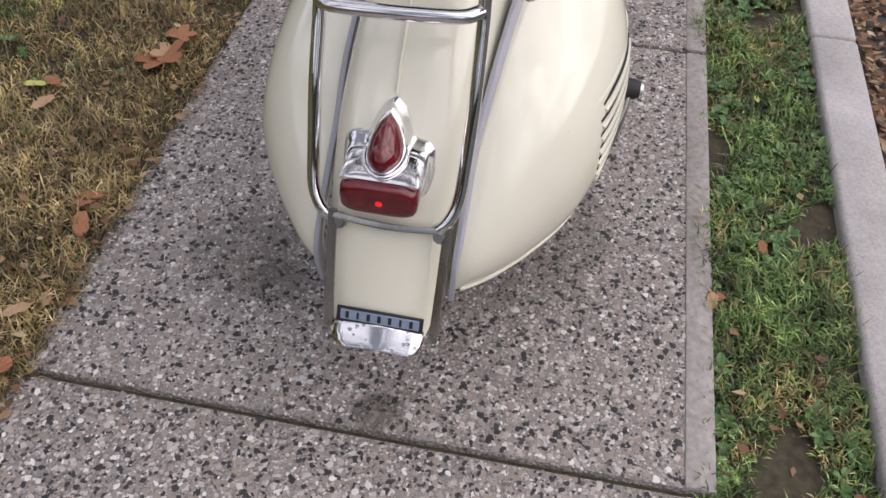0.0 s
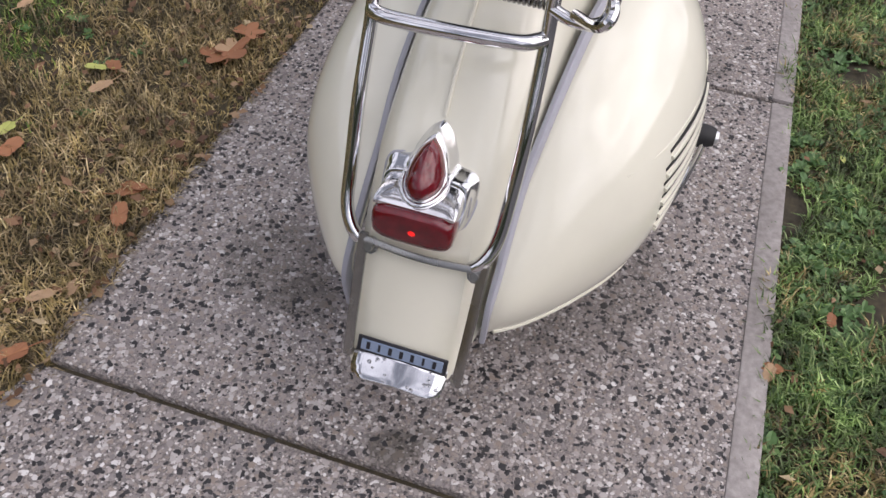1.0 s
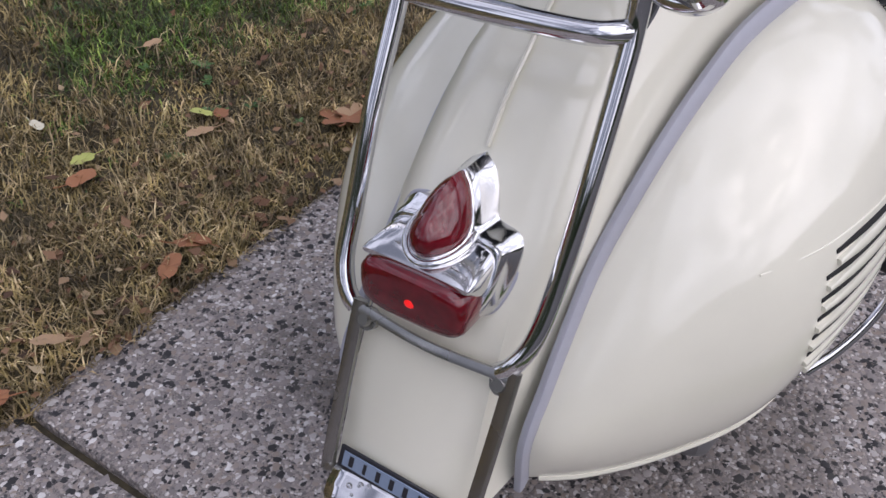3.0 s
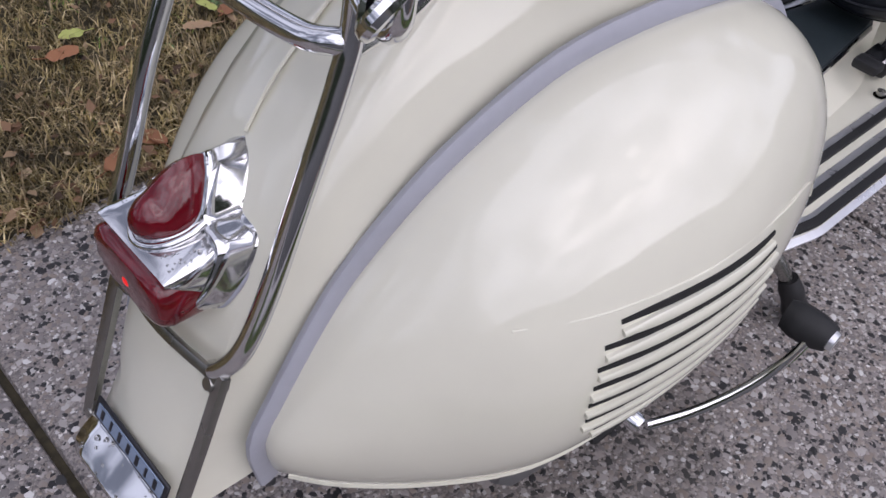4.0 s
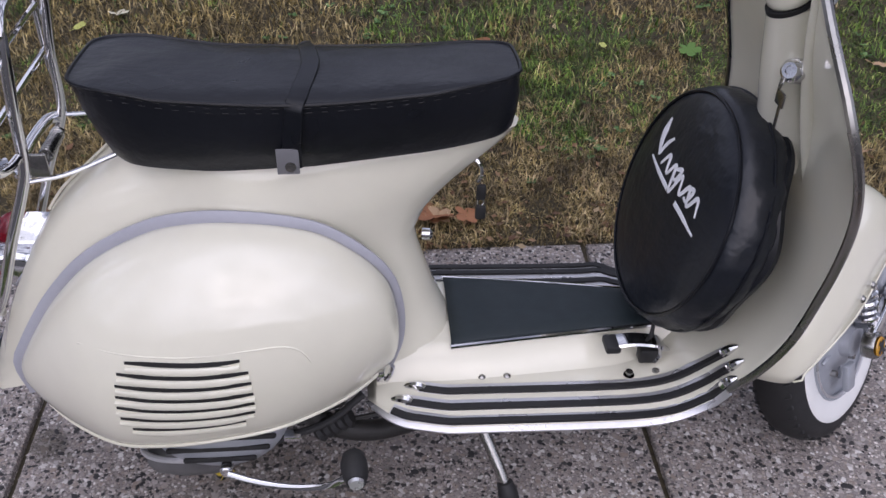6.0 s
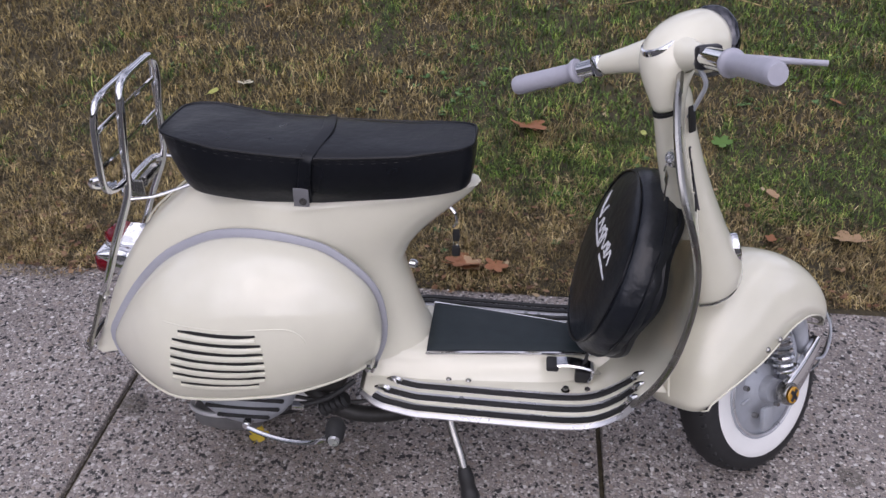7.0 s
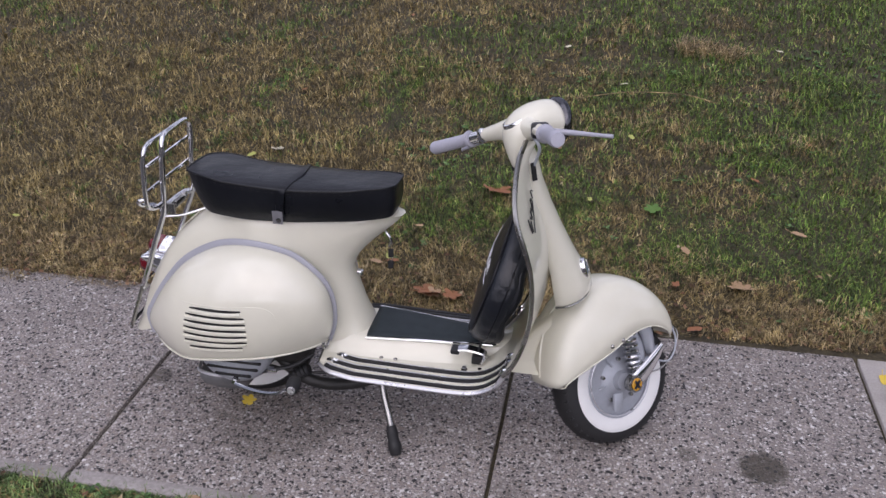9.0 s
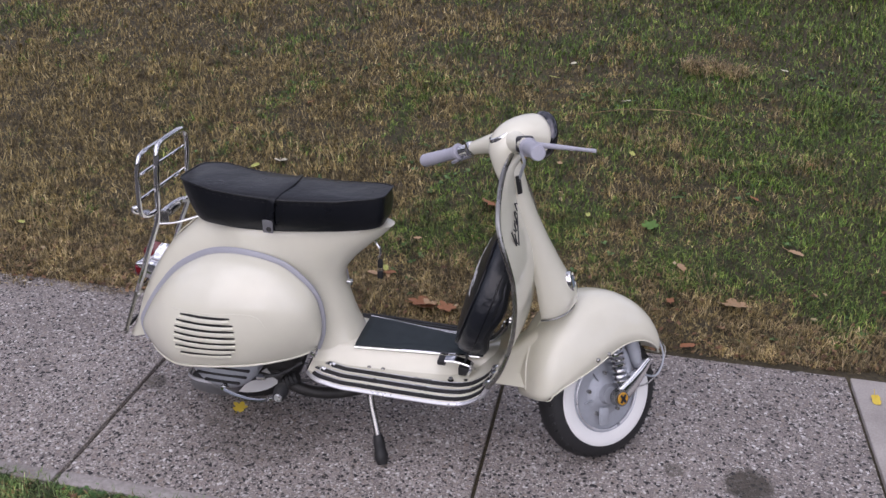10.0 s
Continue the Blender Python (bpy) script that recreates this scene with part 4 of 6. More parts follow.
qs = np.linspace(-1, 1, 33)
part("leg_shield", grid([[shield_point(x, z, q) for q in qs] for x, z in prof]), CREAM, scooter, "cream floorboard sweeping up into the leg shield", solid=0.003)
edge = []
for q in (-1, 1):
    edge.append([shield_point(x, z, q) for x, z in prof if z > 0.30])
part("shield_trim", tube(edge[0] + edge[1][::-1], 0.0062, 90, 8), STEEL, scooter, "bright metal edging round the leg shield")
for q in (-1, 1):
    e = [shield_point(x, z, q) for x, z in prof if z < 0.32]
    part("floor_edge_trim", tube([(x, y + q * 0.001, z - 0.004) for x, y, z in e], 1.0, 40, 8, flat=(0.0065, 0.004, (0, q * 0.5, 0.8))), ALUTRIM, scooter, "pale metal edge strip")

# tunnel and mat
def tunnel_top(x):
    return lerp(x, [-0.16, -0.06, 0.10, 0.20, 0.30, 0.36], [0.30, 0.301, 0.296, 0.292, 0.33, 0.40])


rows = []
for x in np.linspace(-0.25, 0.36, 24):
    w = lerp(x, [-0.25, -0.13, 0.20, 0.36], [0.085, 0.080, 0.036, 0.040])
    zt = tunnel_top(x)
    rows.append([(x, FC * 0.8 + s * (w + o), z) for s, o, z in ((-1, 0.050, 0.243), (-1, 0.036, 0.250), (-1, 0.018, 0.264), (-1, 0.007, zt - 0.018), (-1, 0.0, zt - 0.005), (-1, -0.010, zt), (1, -0.010, zt), (1, 0.0, zt - 0.005), (1, 0.007, zt - 0.018), (1, 0.018, 0.264), (1, 0.036, 0.250), (1, 0.050, 0.243))])
part("tunnel", grid(rows), CREAM, scooter)
rows = []
for x in np.linspace(-0.135, 0.215, 16):
    w = lerp(x, [-0.135, 0.21], [0.080, 0.036])
    zt = tunnel_top(x) + 0.007
    rows.append([(x, FC * 0.8 + s * (w + o), z) for s, o, z in ((-1, 0.004, zt - 0.014), (-1, 0.001, zt - 0.004), (-1, -0.006, zt), (-1, -0.02, zt + 0.001), (1, -0.02, zt + 0.001), (1, -0.006, zt), (1, 0.001, zt - 0.004), (1, 0.004, zt - 0.014))])
mat_ob = part("floor_mat", grid(rows), MATRUB, scooter, "black rubber mat over the tunnel", solid=0.004)
for s in (-1, 1):
    part("mat_strip", tube([(-0.137, FC * 0.8 + s * 0.085, 0.299), (0.03, FC * 0.8 + s * 0.064, 0.296), (0.205, FC * 0.8 + s * 0.041, 0.290)], 0.0042, 16, 8), CHROME, mat_ob, "chrome mat edge strip")
for x in (-0.089, -0.050):
    part("floor_rivet", lathe([(0.0002, 0.0035), (0.003, 0.003), (0.0055, 0.001), (0.006, 0)], pose(x, -0.131, 0.2535), 12), STEEL, scooter, "dome rivet")

# floor runners: pale strip, black rubber insert, chrome ends
for s in (-1, 1):
    for d, x0 in ((0.060, -0.205), (0.030, -0.222), (0.006, -0.245)):
        ln = []
        for x, z in prof:
            if x < x0 or z > 0.345 + (0.0 if d > 0.05 else -0.012 if d > 0.02 else -0.03):
                continue
            w = shield_half(z, x)
            ln.append(shield_point(x, z, s * (w - d) / w, 0.0))
        nz = [(x - 0.004 * min(1, max(0, (z - 0.26) / 0.06)), y, z + 0.005) for x, y, z in ln]
        if d < 0.01:
            nz = [(x, y, z - 0.001) for x, y, z in nz]
        runner = part("floor_runner", tube([(x, y - s * 0.004, z - 0.0015) for x, y, z in nz], 1.0, 46, 8, flat=(0.0105, 0.0032, (-0.25, 0, 1))), ALUTRIM, scooter, "pale aluminium floor runner")
        part("rubber_insert", tube([(x, y + s * 0.002, z + 0.002) for x, y, z in nz], 1.0, 46, 8, flat=(0.0058, 0.0035, (-0.25, 0, 1))), RUBBER, runner, "black rubber insert")
        for end, nxt in ((nz[0], nz[2]), (nz[-1], nz[-3])):
            if end is nz[0] and d < 0.01:
                continue
            e, nn = Vector(end), Vector(nxt)
            tip = e + (e - nn).normalized() * 0.022
            part("runner_end", tube([tuple(tip), tuple(e * 0.5 + tip * 0.5 + Vector((0, 0, 0.003))), tuple(e + Vector((0, 0, 0.003))), tuple(e - (e - nn).normalized() * 0.006)], [0.0025, 0.0062, 0.0078, 0.0075], 10, 8), CHROME, runner, "pointed chrome runner end")

# brake pedal
pedal = part("brake_pedal", tube([(0.185, -0.112, 0.262), (0.192, -0.113, 0.290), (0.150, -0.114, 0.302), (0.120, -0.114, 0.300)], 1.0, 16, 8, flat=(0.015, 0.004, (0.2, 0, 1))), CHROME, scooter, "chrome brake pedal")
part("pedal_rubber", rbox(0.112, -0.114, 0.295, 0.024, 0.034, 0.014, 0.004, m=None), RUBBER, pedal, "black pedal rubber")
part("pedal_bracket", rbox(0.172, -0.113, 0.272, 0.030, 0.022, 0.026, 0.004), RUBBER, pedal, "black pedal bracket")
for x in (0.140, 0.182):
    part("pedal_bolt", lathe([(0.0002, 0.007), (0.006, 0.007), (0.006, 0), (0.009, 0)], pose(x, -0.136, 0.250), 8), STEEL, pedal)

# steering column cover on the front of the shield
rows = []
for x, z, w, d in ((0.272, 0.838, 0.028, 0.016), (0.273, 0.818, 0.044, 0.027), (0.279, 0.76, 0.050, 0.038), (0.295, 0.70, 0.055, 0.046), (0.315, 0.64, 0.060, 0.055), (0.338, 0.58, 0.067, 0.064), (0.354, 0.53, 0.080, 0.078), (0.366, 0.492, 0.094, 0.087), (0.372, 0.468, 0.103, 0.086), (0.372, 0.458, 0.101, 0.080)):
    rows.append([(x + d * max(0.0, math.cos(a)) ** 0.8 - 0.004, w * math.sin(a), z + (0.02 * math.cos(a) if z < 0.5 else 0) - 0.012 * (z < 0.5)) for a in np.linspace(-math.pi / 2, math.pi / 2, 19)])
column = part("column_cover", leant(grid(rows)), CREAM, scooter, "cream steering column cover", solid=0.002)
part("cover_trim", leant(tube(rows[-1], 0.0032, 30, 6)), STEEL, column, "bright lower edging")
bc, bn = Vector((0.432, 0, 0.518)), Vector((0.95, 0, 0.30))
badge = part("horn_badge", leant(lathe([(0.0003, 0.006), (0.016, 0.006), (0.022, 0.004), (0.026, 0.008), (0.030, 0.006), (0.032, 0.0), (0.032, -0.01)], along(bc, bc + bn), 24)), CHROME, column, "oval chrome badge")
part("badge_face", leant(lathe([(0.0003, 0.008), (0.012, 0.0075), (0.019, 0.006), (0.019, 0.004)], along(bc, bc + bn), 20)), PLATE, badge, "dark blue enamel badge face")
part("cover_slot", leant(rbox(0, 0, 0, 0.013, 0.046, 0.006, 0.004, m=along((0.295, -0.047, 0.790), (0.395, -0.187, 0.81)) @ pose(0, 0, 0, 0, 0, 8))), DARK, column, "narrow dark badge slot")
# script badge as plain strokes on the front of the shield
def on_shield(y, z):
    x = lerp(z, [0.64, 0.70, 0.75, 0.79], [0.327, 0.312, 0.294, 0.282]) + FRONT
    w = shield_half(z, x)
    return shield_point(x, z, (y - lerp(z, [0.25, 0.80], [FC, -0.100])) / w)[0] + 0.0060


for y, z, ln, tilt, wd in ((-0.158, 0.664, 0.050, 62, 0.0045), (-0.148, 0.660, 0.030, 80, 0.003), (-0.139, 0.676, 0.022, 40, 0.003), (-0.130, 0.682, 0.024, 75, 0.004), (-0.121, 0.690, 0.022, 45, 0.003), (-0.112, 0.695, 0.040, 78, 0.0035), (-0.102, 0.706, 0.022, 45, 0.003), (-0.092, 0.716, 0.024, 70, 0.004), (-0.084, 0.722, 0.016, 30, 0.003), (-0.118, 0.672, 0.080, -52, 0.0022)):
    part("script_stroke", rbox(0, 0, 0, 0.003, wd, ln, 0.001, m=pose(on_shield(y - 0.082, z + 0.072), y - 0.082, z + 0.072, 90 - tilt, -14, 0)), INK, scooter, "dark brand script drawn as plain strokes")

# key lock on the inner face
def lock_shift(bm):
    bmesh.ops.translate(bm, verts=bm.verts, vec=(-0.004, -0.017, 0.010))
    return bm


lock = part("key_lock", lock_shift(lathe([(0.0003, 0.010), (0.005, 0.010), (0.006, 0.012), (0.010, 0.012), (0.012, 0.008), (0.015, 0.006), (0.0165, 0.0), (0.0165, -0.02)], along((0.285, -0.105, 0.743), (0.20, -0.165, 0.78)), 24)), CHROME, scooter, "steel steering lock")
part("key_loop", lock_shift(tube([(0.276, -0.105, 0.739), (0.272, -0.111, 0.729), (0.271, -0.107, 0.719), (0.274, -0.101, 0.729)], 0.0013, 16, 6, closed=True)), STEEL, lock)
part("key", lock_shift(rbox(0.277, -0.105, 0.705, 0.003, 0.024, 0.020, 0.003)), STEEL, lock, "hanging steel key")
part("key_blade", lock_shift(rbox(0.278, -0.106, 0.680, 0.002, 0.007, 0.034, 0.001)), STEEL, lock)

# covered spare wheel standing against the inside of the shield
SP = Vector((0.190, -0.038, 0.503))
SPM = along(SP, SP + Vector((-0.955, -0.02, 0.30)))
def creased(bm):
    """Slack folds in the skirt of the cover, a faint sag on its face."""
    inv = SPM.inverted()
    for v in bm.verts:
        p = inv @ v.co
        r, a = math.hypot(p.x, p.y), math.atan2(p.y, p.x)
        if r > 0.12:
            k = min(1.0, max(0.0, (0.0 - p.z) / 0.03)) + 0.15
            p.xy *= 1 + k * (0.022 * noise.noise((math.cos(a) * 5, math.sin(a) * 5, p.z * 14)) + 0.012 * noise.noise((math.cos(a) * 13, math.sin(a) * 13, p.z * 50)))
        elif r > 0.01:
            p.z += 0.0016 * noise.noise((p.x * 18, p.y * 18, 4))
        v.co = SPM @ p
    return bm


spare = part("spare_wheel_cover", creased(lathe([(0.0005, 0.018), (0.025, 0.018), (0.05, 0.0175), (0.075, 0.016), (0.10, 0.014), (0.123, 0.0105), (0.145, 0.006), (0.157, 0.002), (0.166, -0.002), (0.173, -0.007), (0.177, -0.012), (0.1805, -0.020), (0.182, -0.028), (0.183, -0.038), (0.183, -0.048), (0.182, -0.056), (0.179, -0.063), (0.174, -0.070), (0.165, -0.076), (0.13, -0.080), (0.05, -0.080), (0.0005, -0.080)], SPM, 110)), COVER, scooter, "black vinyl spare wheel cover with pale script")
part("cover_seam", tube([tuple(SPM @ Vector((0.1685 * math.cos(a), 0.1685 * math.sin(a), -0.001))) for a in np.linspace(0, 2 * math.pi, 40, endpoint=False)], 0.0026, 80, 6, closed=True), VINYL, spare)
part("cover_seam", tube([tuple(SPM @ Vector((0.184 * math.cos(a), 0.184 * math.sin(a), -0.045))) for a in np.linspace(0, 2 * math.pi, 40, endpoint=False)], 0.0022, 80, 6, closed=True), VINYL, spare)
part("zip_pull", tube([(0.178, -0.10, 0.318), (0.176, -0.105, 0.300), (0.178, -0.108, 0.285)], [0.003, 0.004, 0.0055], 10, 8), RUBBER, spare, "black zip pull")
part("cover_skirt", tube([tuple(SPM @ Vector((0.168 * math.cos(a), 0.168 * math.sin(a), -0.068 - 0.006 * math.sin(7 * a)))) for a in np.linspace(0, 2 * math.pi, 40, endpoint=False)], 0.012, 80, 8, closed=True), VINYL, spare)


UPV = (SPM.to_3x3().inverted() @ Vector((0, 0, 1)))
R2 = pose(0, 0, 0, 0, 0, math.degrees(math.atan2(UPV.y, UPV.x)) - 90)


def spare_stroke(points, widths, n=40):
    """A flat painted stroke on the face of the cover, along its slanting writing line."""
    line = []
    for u, v in spline(points, n):
        w = R2 @ Vector((u - 0.010, v + 0.004, 0))
        line.append(tuple(SPM @ Vector((w.x, w.y, lerp(math.hypot(w.x, w.y), [0, 0.05, 0.10, 0.15], [0.0186, 0.0181, 0.0146, 0.0066])))))
    part("script_stroke", tube(line, widths, n, 8, flat=(1.0, 0.0007, tuple(SPM.to_3x3() @ Vector((0, 0, 1)))), raw=True), SCRIPT, spare, "pale brand script drawn as flowing plain strokes")


spare_stroke([(-0.086, 0.086), (-0.080, 0.066), (-0.070, 0.050), (-0.058, 0.036)], [0.002, 0.0085, 0.0065, 0.0025], 20)
spare_stroke([(-0.058, 0.036), (-0.052, 0.058), (-0.040, 0.074)], [0.0025, 0.0040, 0.0022], 16)
wave = []
for k in range(11):
    wave.append((-0.038 + 0.0145 * k, 0.042 + (0.012 if k % 2 else -0.010) - (0.014 if k == 4 else 0.0)))
spare_stroke(wave, [0.0022, 0.0038, 0.0026, 0.0040, 0.0028, 0.0042, 0.0026, 0.0040, 0.0028, 0.0038, 0.0015], 110)
spare_stroke([(0.012, 0.052), (0.026, 0.058), (0.022, 0.040), (0.012, 0.038)], [0.0028, 0.0036, 0.0030, 0.0022], 24)
spare_stroke([(0.062, 0.052), (0.076, 0.056), (0.072, 0.036), (0.062, 0.036)], [0.0028, 0.0036, 0.0030, 0.0022], 24)
spare_stroke([(-0.076, 0.024), (-0.030, 0.021), (0.014, 0.019)], [0.0018, 0.0036, 0.0040], 24)
spare_stroke([(0.050, 0.018), (0.086, 0.016), (0.122, 0.012)], [0.0040, 0.0036, 0.0016], 24)

# ---- front assembly: built straight, then turned about the steering axis ----
RAKE, STEER = radians(27), radians(45)
AXIS = Vector((0.228, -0.01, 0.862))
PIVOT = Matrix.Translation(AXIS) @ Matrix.Rotation(STEER, 4, Vector((-math.sin(RAKE), 0, math.cos(RAKE)))) @ Matrix.Translation(-AXIS)
NECK = Vector((0.264, 0, 0.792))
TURN = Matrix.Translation(NECK + Vector((0.007, -0.100, 0.044))) @ Matrix.Scale(0.955, 4) @ Matrix.Translation(-NECK) @ PIVOT
WHEEL = Matrix.Translation((-0.006, 0.045, -0.0185)) @ PIVOT
HUB = Vector((0.527, -0.006, 0.194))
ON_HUB = WHEEL @ Matrix.Translation(HUB)
SIDE = Matrix.Rotation(radians(90), 4, "X")  # lathe axis along -y (towards the right side)


def wheel(name, m, parent, label):
    """Tyre, whitewall, rim and drum about the local origin, axle along y."""
    side = [(0.100, 0.030), (0.116, 0.040), (0.140, 0.0435), (0.158, 0.042), (0.172, 0.036), (0.181, 0.024), (0.186, 0.008)]
    tyre = part(name, lathe([(r, -w) for r, w in side] + [(r, w) for r, w in side[::-1]] + [(0.097, 0.0)], SIDE, 56, close=True), RUBBER, parent, label, m=m)
    for s in (1, -1):
        part("whitewall", lathe([(0.104, s * 0.036), (0.108, s * 0.0405), (0.118, s * 0.0430), (0.134, s * 0.0450), (0.144, s * 0.0446), (0.1475, s * 0.042), (0.104, s * 0.030)], SIDE, 56, close=True), WHITE, tyre, "white sidewall ring")
    rim = part("rim", lathe([(0.104, 0.036), (0.108, 0.0405), (0.106, 0.0435), (0.102, 0.042), (0.099, 0.030), (0.092, 0.020), (0.083, 0.024), (0.076, 0.012), (0.050, 0.006), (0.02, 0.006), (0.02, -0.03), (0.08, -0.03), (0.104, -0.036)], SIDE, 48), ALU, tyre, "silver-painted pressed rim")
    drum = part("drum", lathe([(0.078, 0.012), (0.078, 0.028), (0.073, 0.034), (0.050, 0.038), (0.044, 0.043), (0.028, 0.046), (0.024, 0.062), (0.0005, 0.062)], SIDE, 40), ALU, tyre, "grey cast brake drum")
    part("rim_ring", tube([(0.1005 * math.cos(q), -0.0425, 0.1005 * math.sin(q)) for q in np.linspace(0, 2 * math.pi, 48, endpoint=False)], 0.0028, 96, 8, closed=True), ALUTRIM, rim, "bright rolled rim edge")
    for k in range(14):
        a = 2 * math.pi * k / 14
        part("rim_slot", rbox(0, 0, 0, 0.008, 0.005, 0.022, 0.002, 1, m=Matrix.Rotation(-a, 4, "Y") @ Matrix.Translation((0.0885, -0.0228, 0))), DARK, rim, "dark slot in the rim")
    for k in range(5):
        a = 2 * math.pi * (k + 0.3) / 5
        part("wheel_nut", lathe([(0.0003, 0.012), (0.0055, 0.012), (0.0055, 0), (0.0005, 0)], SIDE @ pose(0.060 * math.cos(a), 0.060 * math.sin(a), 0.034), 6), STEEL, drum)
        part("drum_rib", rbox(0, 0, 0, 0.030, 0.006, 0.006, 0.002, 1, m=Matrix.Rotation(-a - 0.5, 4, "Y") @ Matrix.Translation((0.058, -0.0385, 0))), ALU, drum)
    return tyre


front_wheel = wheel("front_wheel", ON_HUB, scooter, "black tyre with broad white sidewall")
# tread blocks round the shoulder
for k in range(44):
    for s in (1, -1):
        a = 2 * math.pi * (k + 0.25 * s) / 44
        part("tread_block", rbox(0, 0, 0, 0.005, 0.013, 0.016, 0.0015, 1, m=Matrix.Rotation(-a, 4, "Y") @ Matrix.Translation((0.1752, -s * 0.026, 0)) @ Matrix.Rotation(radians(s * 38), 4, "Y") @ Matrix.Rotation(radians(25), 4, "X")), RUBBER, front_wheel)

# mudguard, set a few degrees straighter than the wheel
PIN = WHEEL @ HUB
GUARD = Matrix.Translation(PIN + Vector((0.002, 0, -0.009))) @ Matrix.Rotation(radians(-1.5), 4, "Z") @ Matrix.Translation(-PIN) @ WHEEL
rows = []
for f in np.linspace(0, 1, 34):
    a = radians(30 + 144 * f)
    R = curve(f, [0, 0.1, 0.25, 0.43, 0.58, 0.72, 0.84, 0.93, 1.0], [0.222, 0.242, 0.272, 0.300, 0.302, 0.286, 0.262, 0.244, 0.236])
    W = curve(f, [0, 0.05, 0.15, 0.3, 0.5, 0.7, 0.85, 0.95, 1.0], [0.040, 0.064, 0.086, 0.100, 0.107, 0.106, 0.096, 0.080, 0.060])
    D = curve(f, [0, 0.08, 0.25, 0.43, 0.58, 0.72, 0.84, 0.93, 1.0], [0.016, 0.042, 0.098, 0.152, 0.168, 0.148, 0.104, 0.058, 0.026])
    row = []
    for v in np.linspace(-1, 1, 25):
        p = radians(90) * abs(v)
        y = math.copysign(W * math.sin(p) ** 0.72, v)
        r = R - D * (1 - math.cos(p) ** 0.72)
        row.append((HUB.x + r * math.cos(a), HUB.y + y, HUB.z + r * math.sin(a)))
    rows.append(row)
fender = part("mudguard", grid(rows), CREAM, scooter, "domed cream front mudguard", m=GUARD, solid=0.003)
part("mudguard_edge", tube([r[0] for r in rows] + [r[-1] for r in rows[::-1]], 0.0018, 100, 6, closed=True), CREAM, fender)
crease = [tuple(Vector(r[12]) * 1.0) for r in rows[22:33]]
part("mudguard_ridge", tube(crease, 0.0035, 20, 6), CREAM, fender)
for x, z in ((0.452, 0.318), (0.488, 0.330)):
    part("mudguard_screw", ball((x, -0.112, z), (0.0065, 0.006, 0.0065), 12), STEEL, fender)

FORK = WHEEL @ Matrix.Translation((-0.015, -0.006, -0.008))
# trailing link, spring, damper and axle cap on the right side
link = part("fork_link", tube([(0.546, -0.082, 0.194), (0.552, -0.083, 0.200), (0.590, -0.085, 0.228), (0.630, -0.085, 0.265), (0.652, -0.083, 0.287), (0.656, -0.083, 0.291)], [0.8, 1.0, 0.92, 0.80, 0.62, 0.4], 24, 16, flat=(0.0235, 0.009, (0, -1, 0))), CHROME, scooter, "polished front suspension link", m=FORK)
cap = part("axle_cap", lathe([(0.0003, 0.012), (0.012, 0.012), (0.017, 0.010), (0.022, 0.010), (0.024, 0.006), (0.024, -0.012)], Matrix.Translation((0.552, -0.088, 0.200)) @ SIDE, 24), STEEL, link, "round axle cap")
part("cap_face", lathe([(0.0003, 0.0145), (0.016, 0.0140), (0.0175, 0.012)], Matrix.Translation((0.552, -0.088, 0.200)) @ SIDE, 20), YELLOW, cap, "yellow enamel cap face")
for s in (-1, 1):
    part("cap_mark", rbox(0, 0, 0, 0.027, 0.001, 0.008, 0.0003, 1, m=pose(0.552, -0.1032, 0.200, 0, s * 52, 0)), INK, cap, "dark mark on the cap")
spring = [(0.575 + 0.020 * math.cos(t) - 0.026 * t / 44, -0.066 + 0.020 * math.sin(t), 0.232 + 0.105 * t / 44) for t in np.linspace(0, 44, 150)]
part("coil_spring", tube(spring, 0.0046, 200, 6, raw=True), CHROME, scooter, "front coil spring", m=FORK)
part("damper", tube([(0.640, -0.060, 0.262), (0.622, -0.060, 0.320), (0.606, -0.058, 0.375)], [0.013, 0.020, 0.020], 10, 12), ALU, scooter, "grey front damper", m=FORK)
part("fork_tube", tube([(0.600, -0.052, 0.215), (0.585, -0.054, 0.30), (0.53, -0.04, 0.38), (0.46, 0, 0.44)], 0.021, 18, 12), ALU, scooter, "grey fork tube", m=FORK)
part("brake_cable", tube([(0.625, -0.072, 0.255), (0.690, -0.075, 0.240), (0.722, -0.07, 0.290), (0.700, -0.06, 0.345), (0.62, -0.05, 0.375)], 0.003, 30, 6), ALU, scooter, "grey speedometer and brake cable", m=FORK)
part("brake_cable", tube([(0.60, -0.065, 0.215), (0.675, -0.07, 0.225), (0.738, -0.06, 0.300), (0.70, -0.05, 0.36)], 0.0024, 30, 6), STEEL, scooter, "thin bare cable", m=FORK)
part("brake_lever_arm", rbox(0.515, -0.064, 0.150, 0.03, 0.012, 0.05, 0.005), ALU, scooter, "small cast brake arm", m=FORK)

# ---- headset ----
def head_ring(c, rx, ry, tilt, n=28, p=1.0):
    """A ring round c, tilted about y."""
    m = Matrix.Translation(c) @ Matrix.Rotation(tilt, 4, "Y")
    return [tuple(m @ Vector((rx * math.copysign(abs(math.cos(a)) ** p, math.cos(a)), ry * math.copysign(abs(math.sin(a)) ** p, math.sin(a)), 0))) for a in np.linspace(0, 2 * math.pi, n, endpoint=False)]


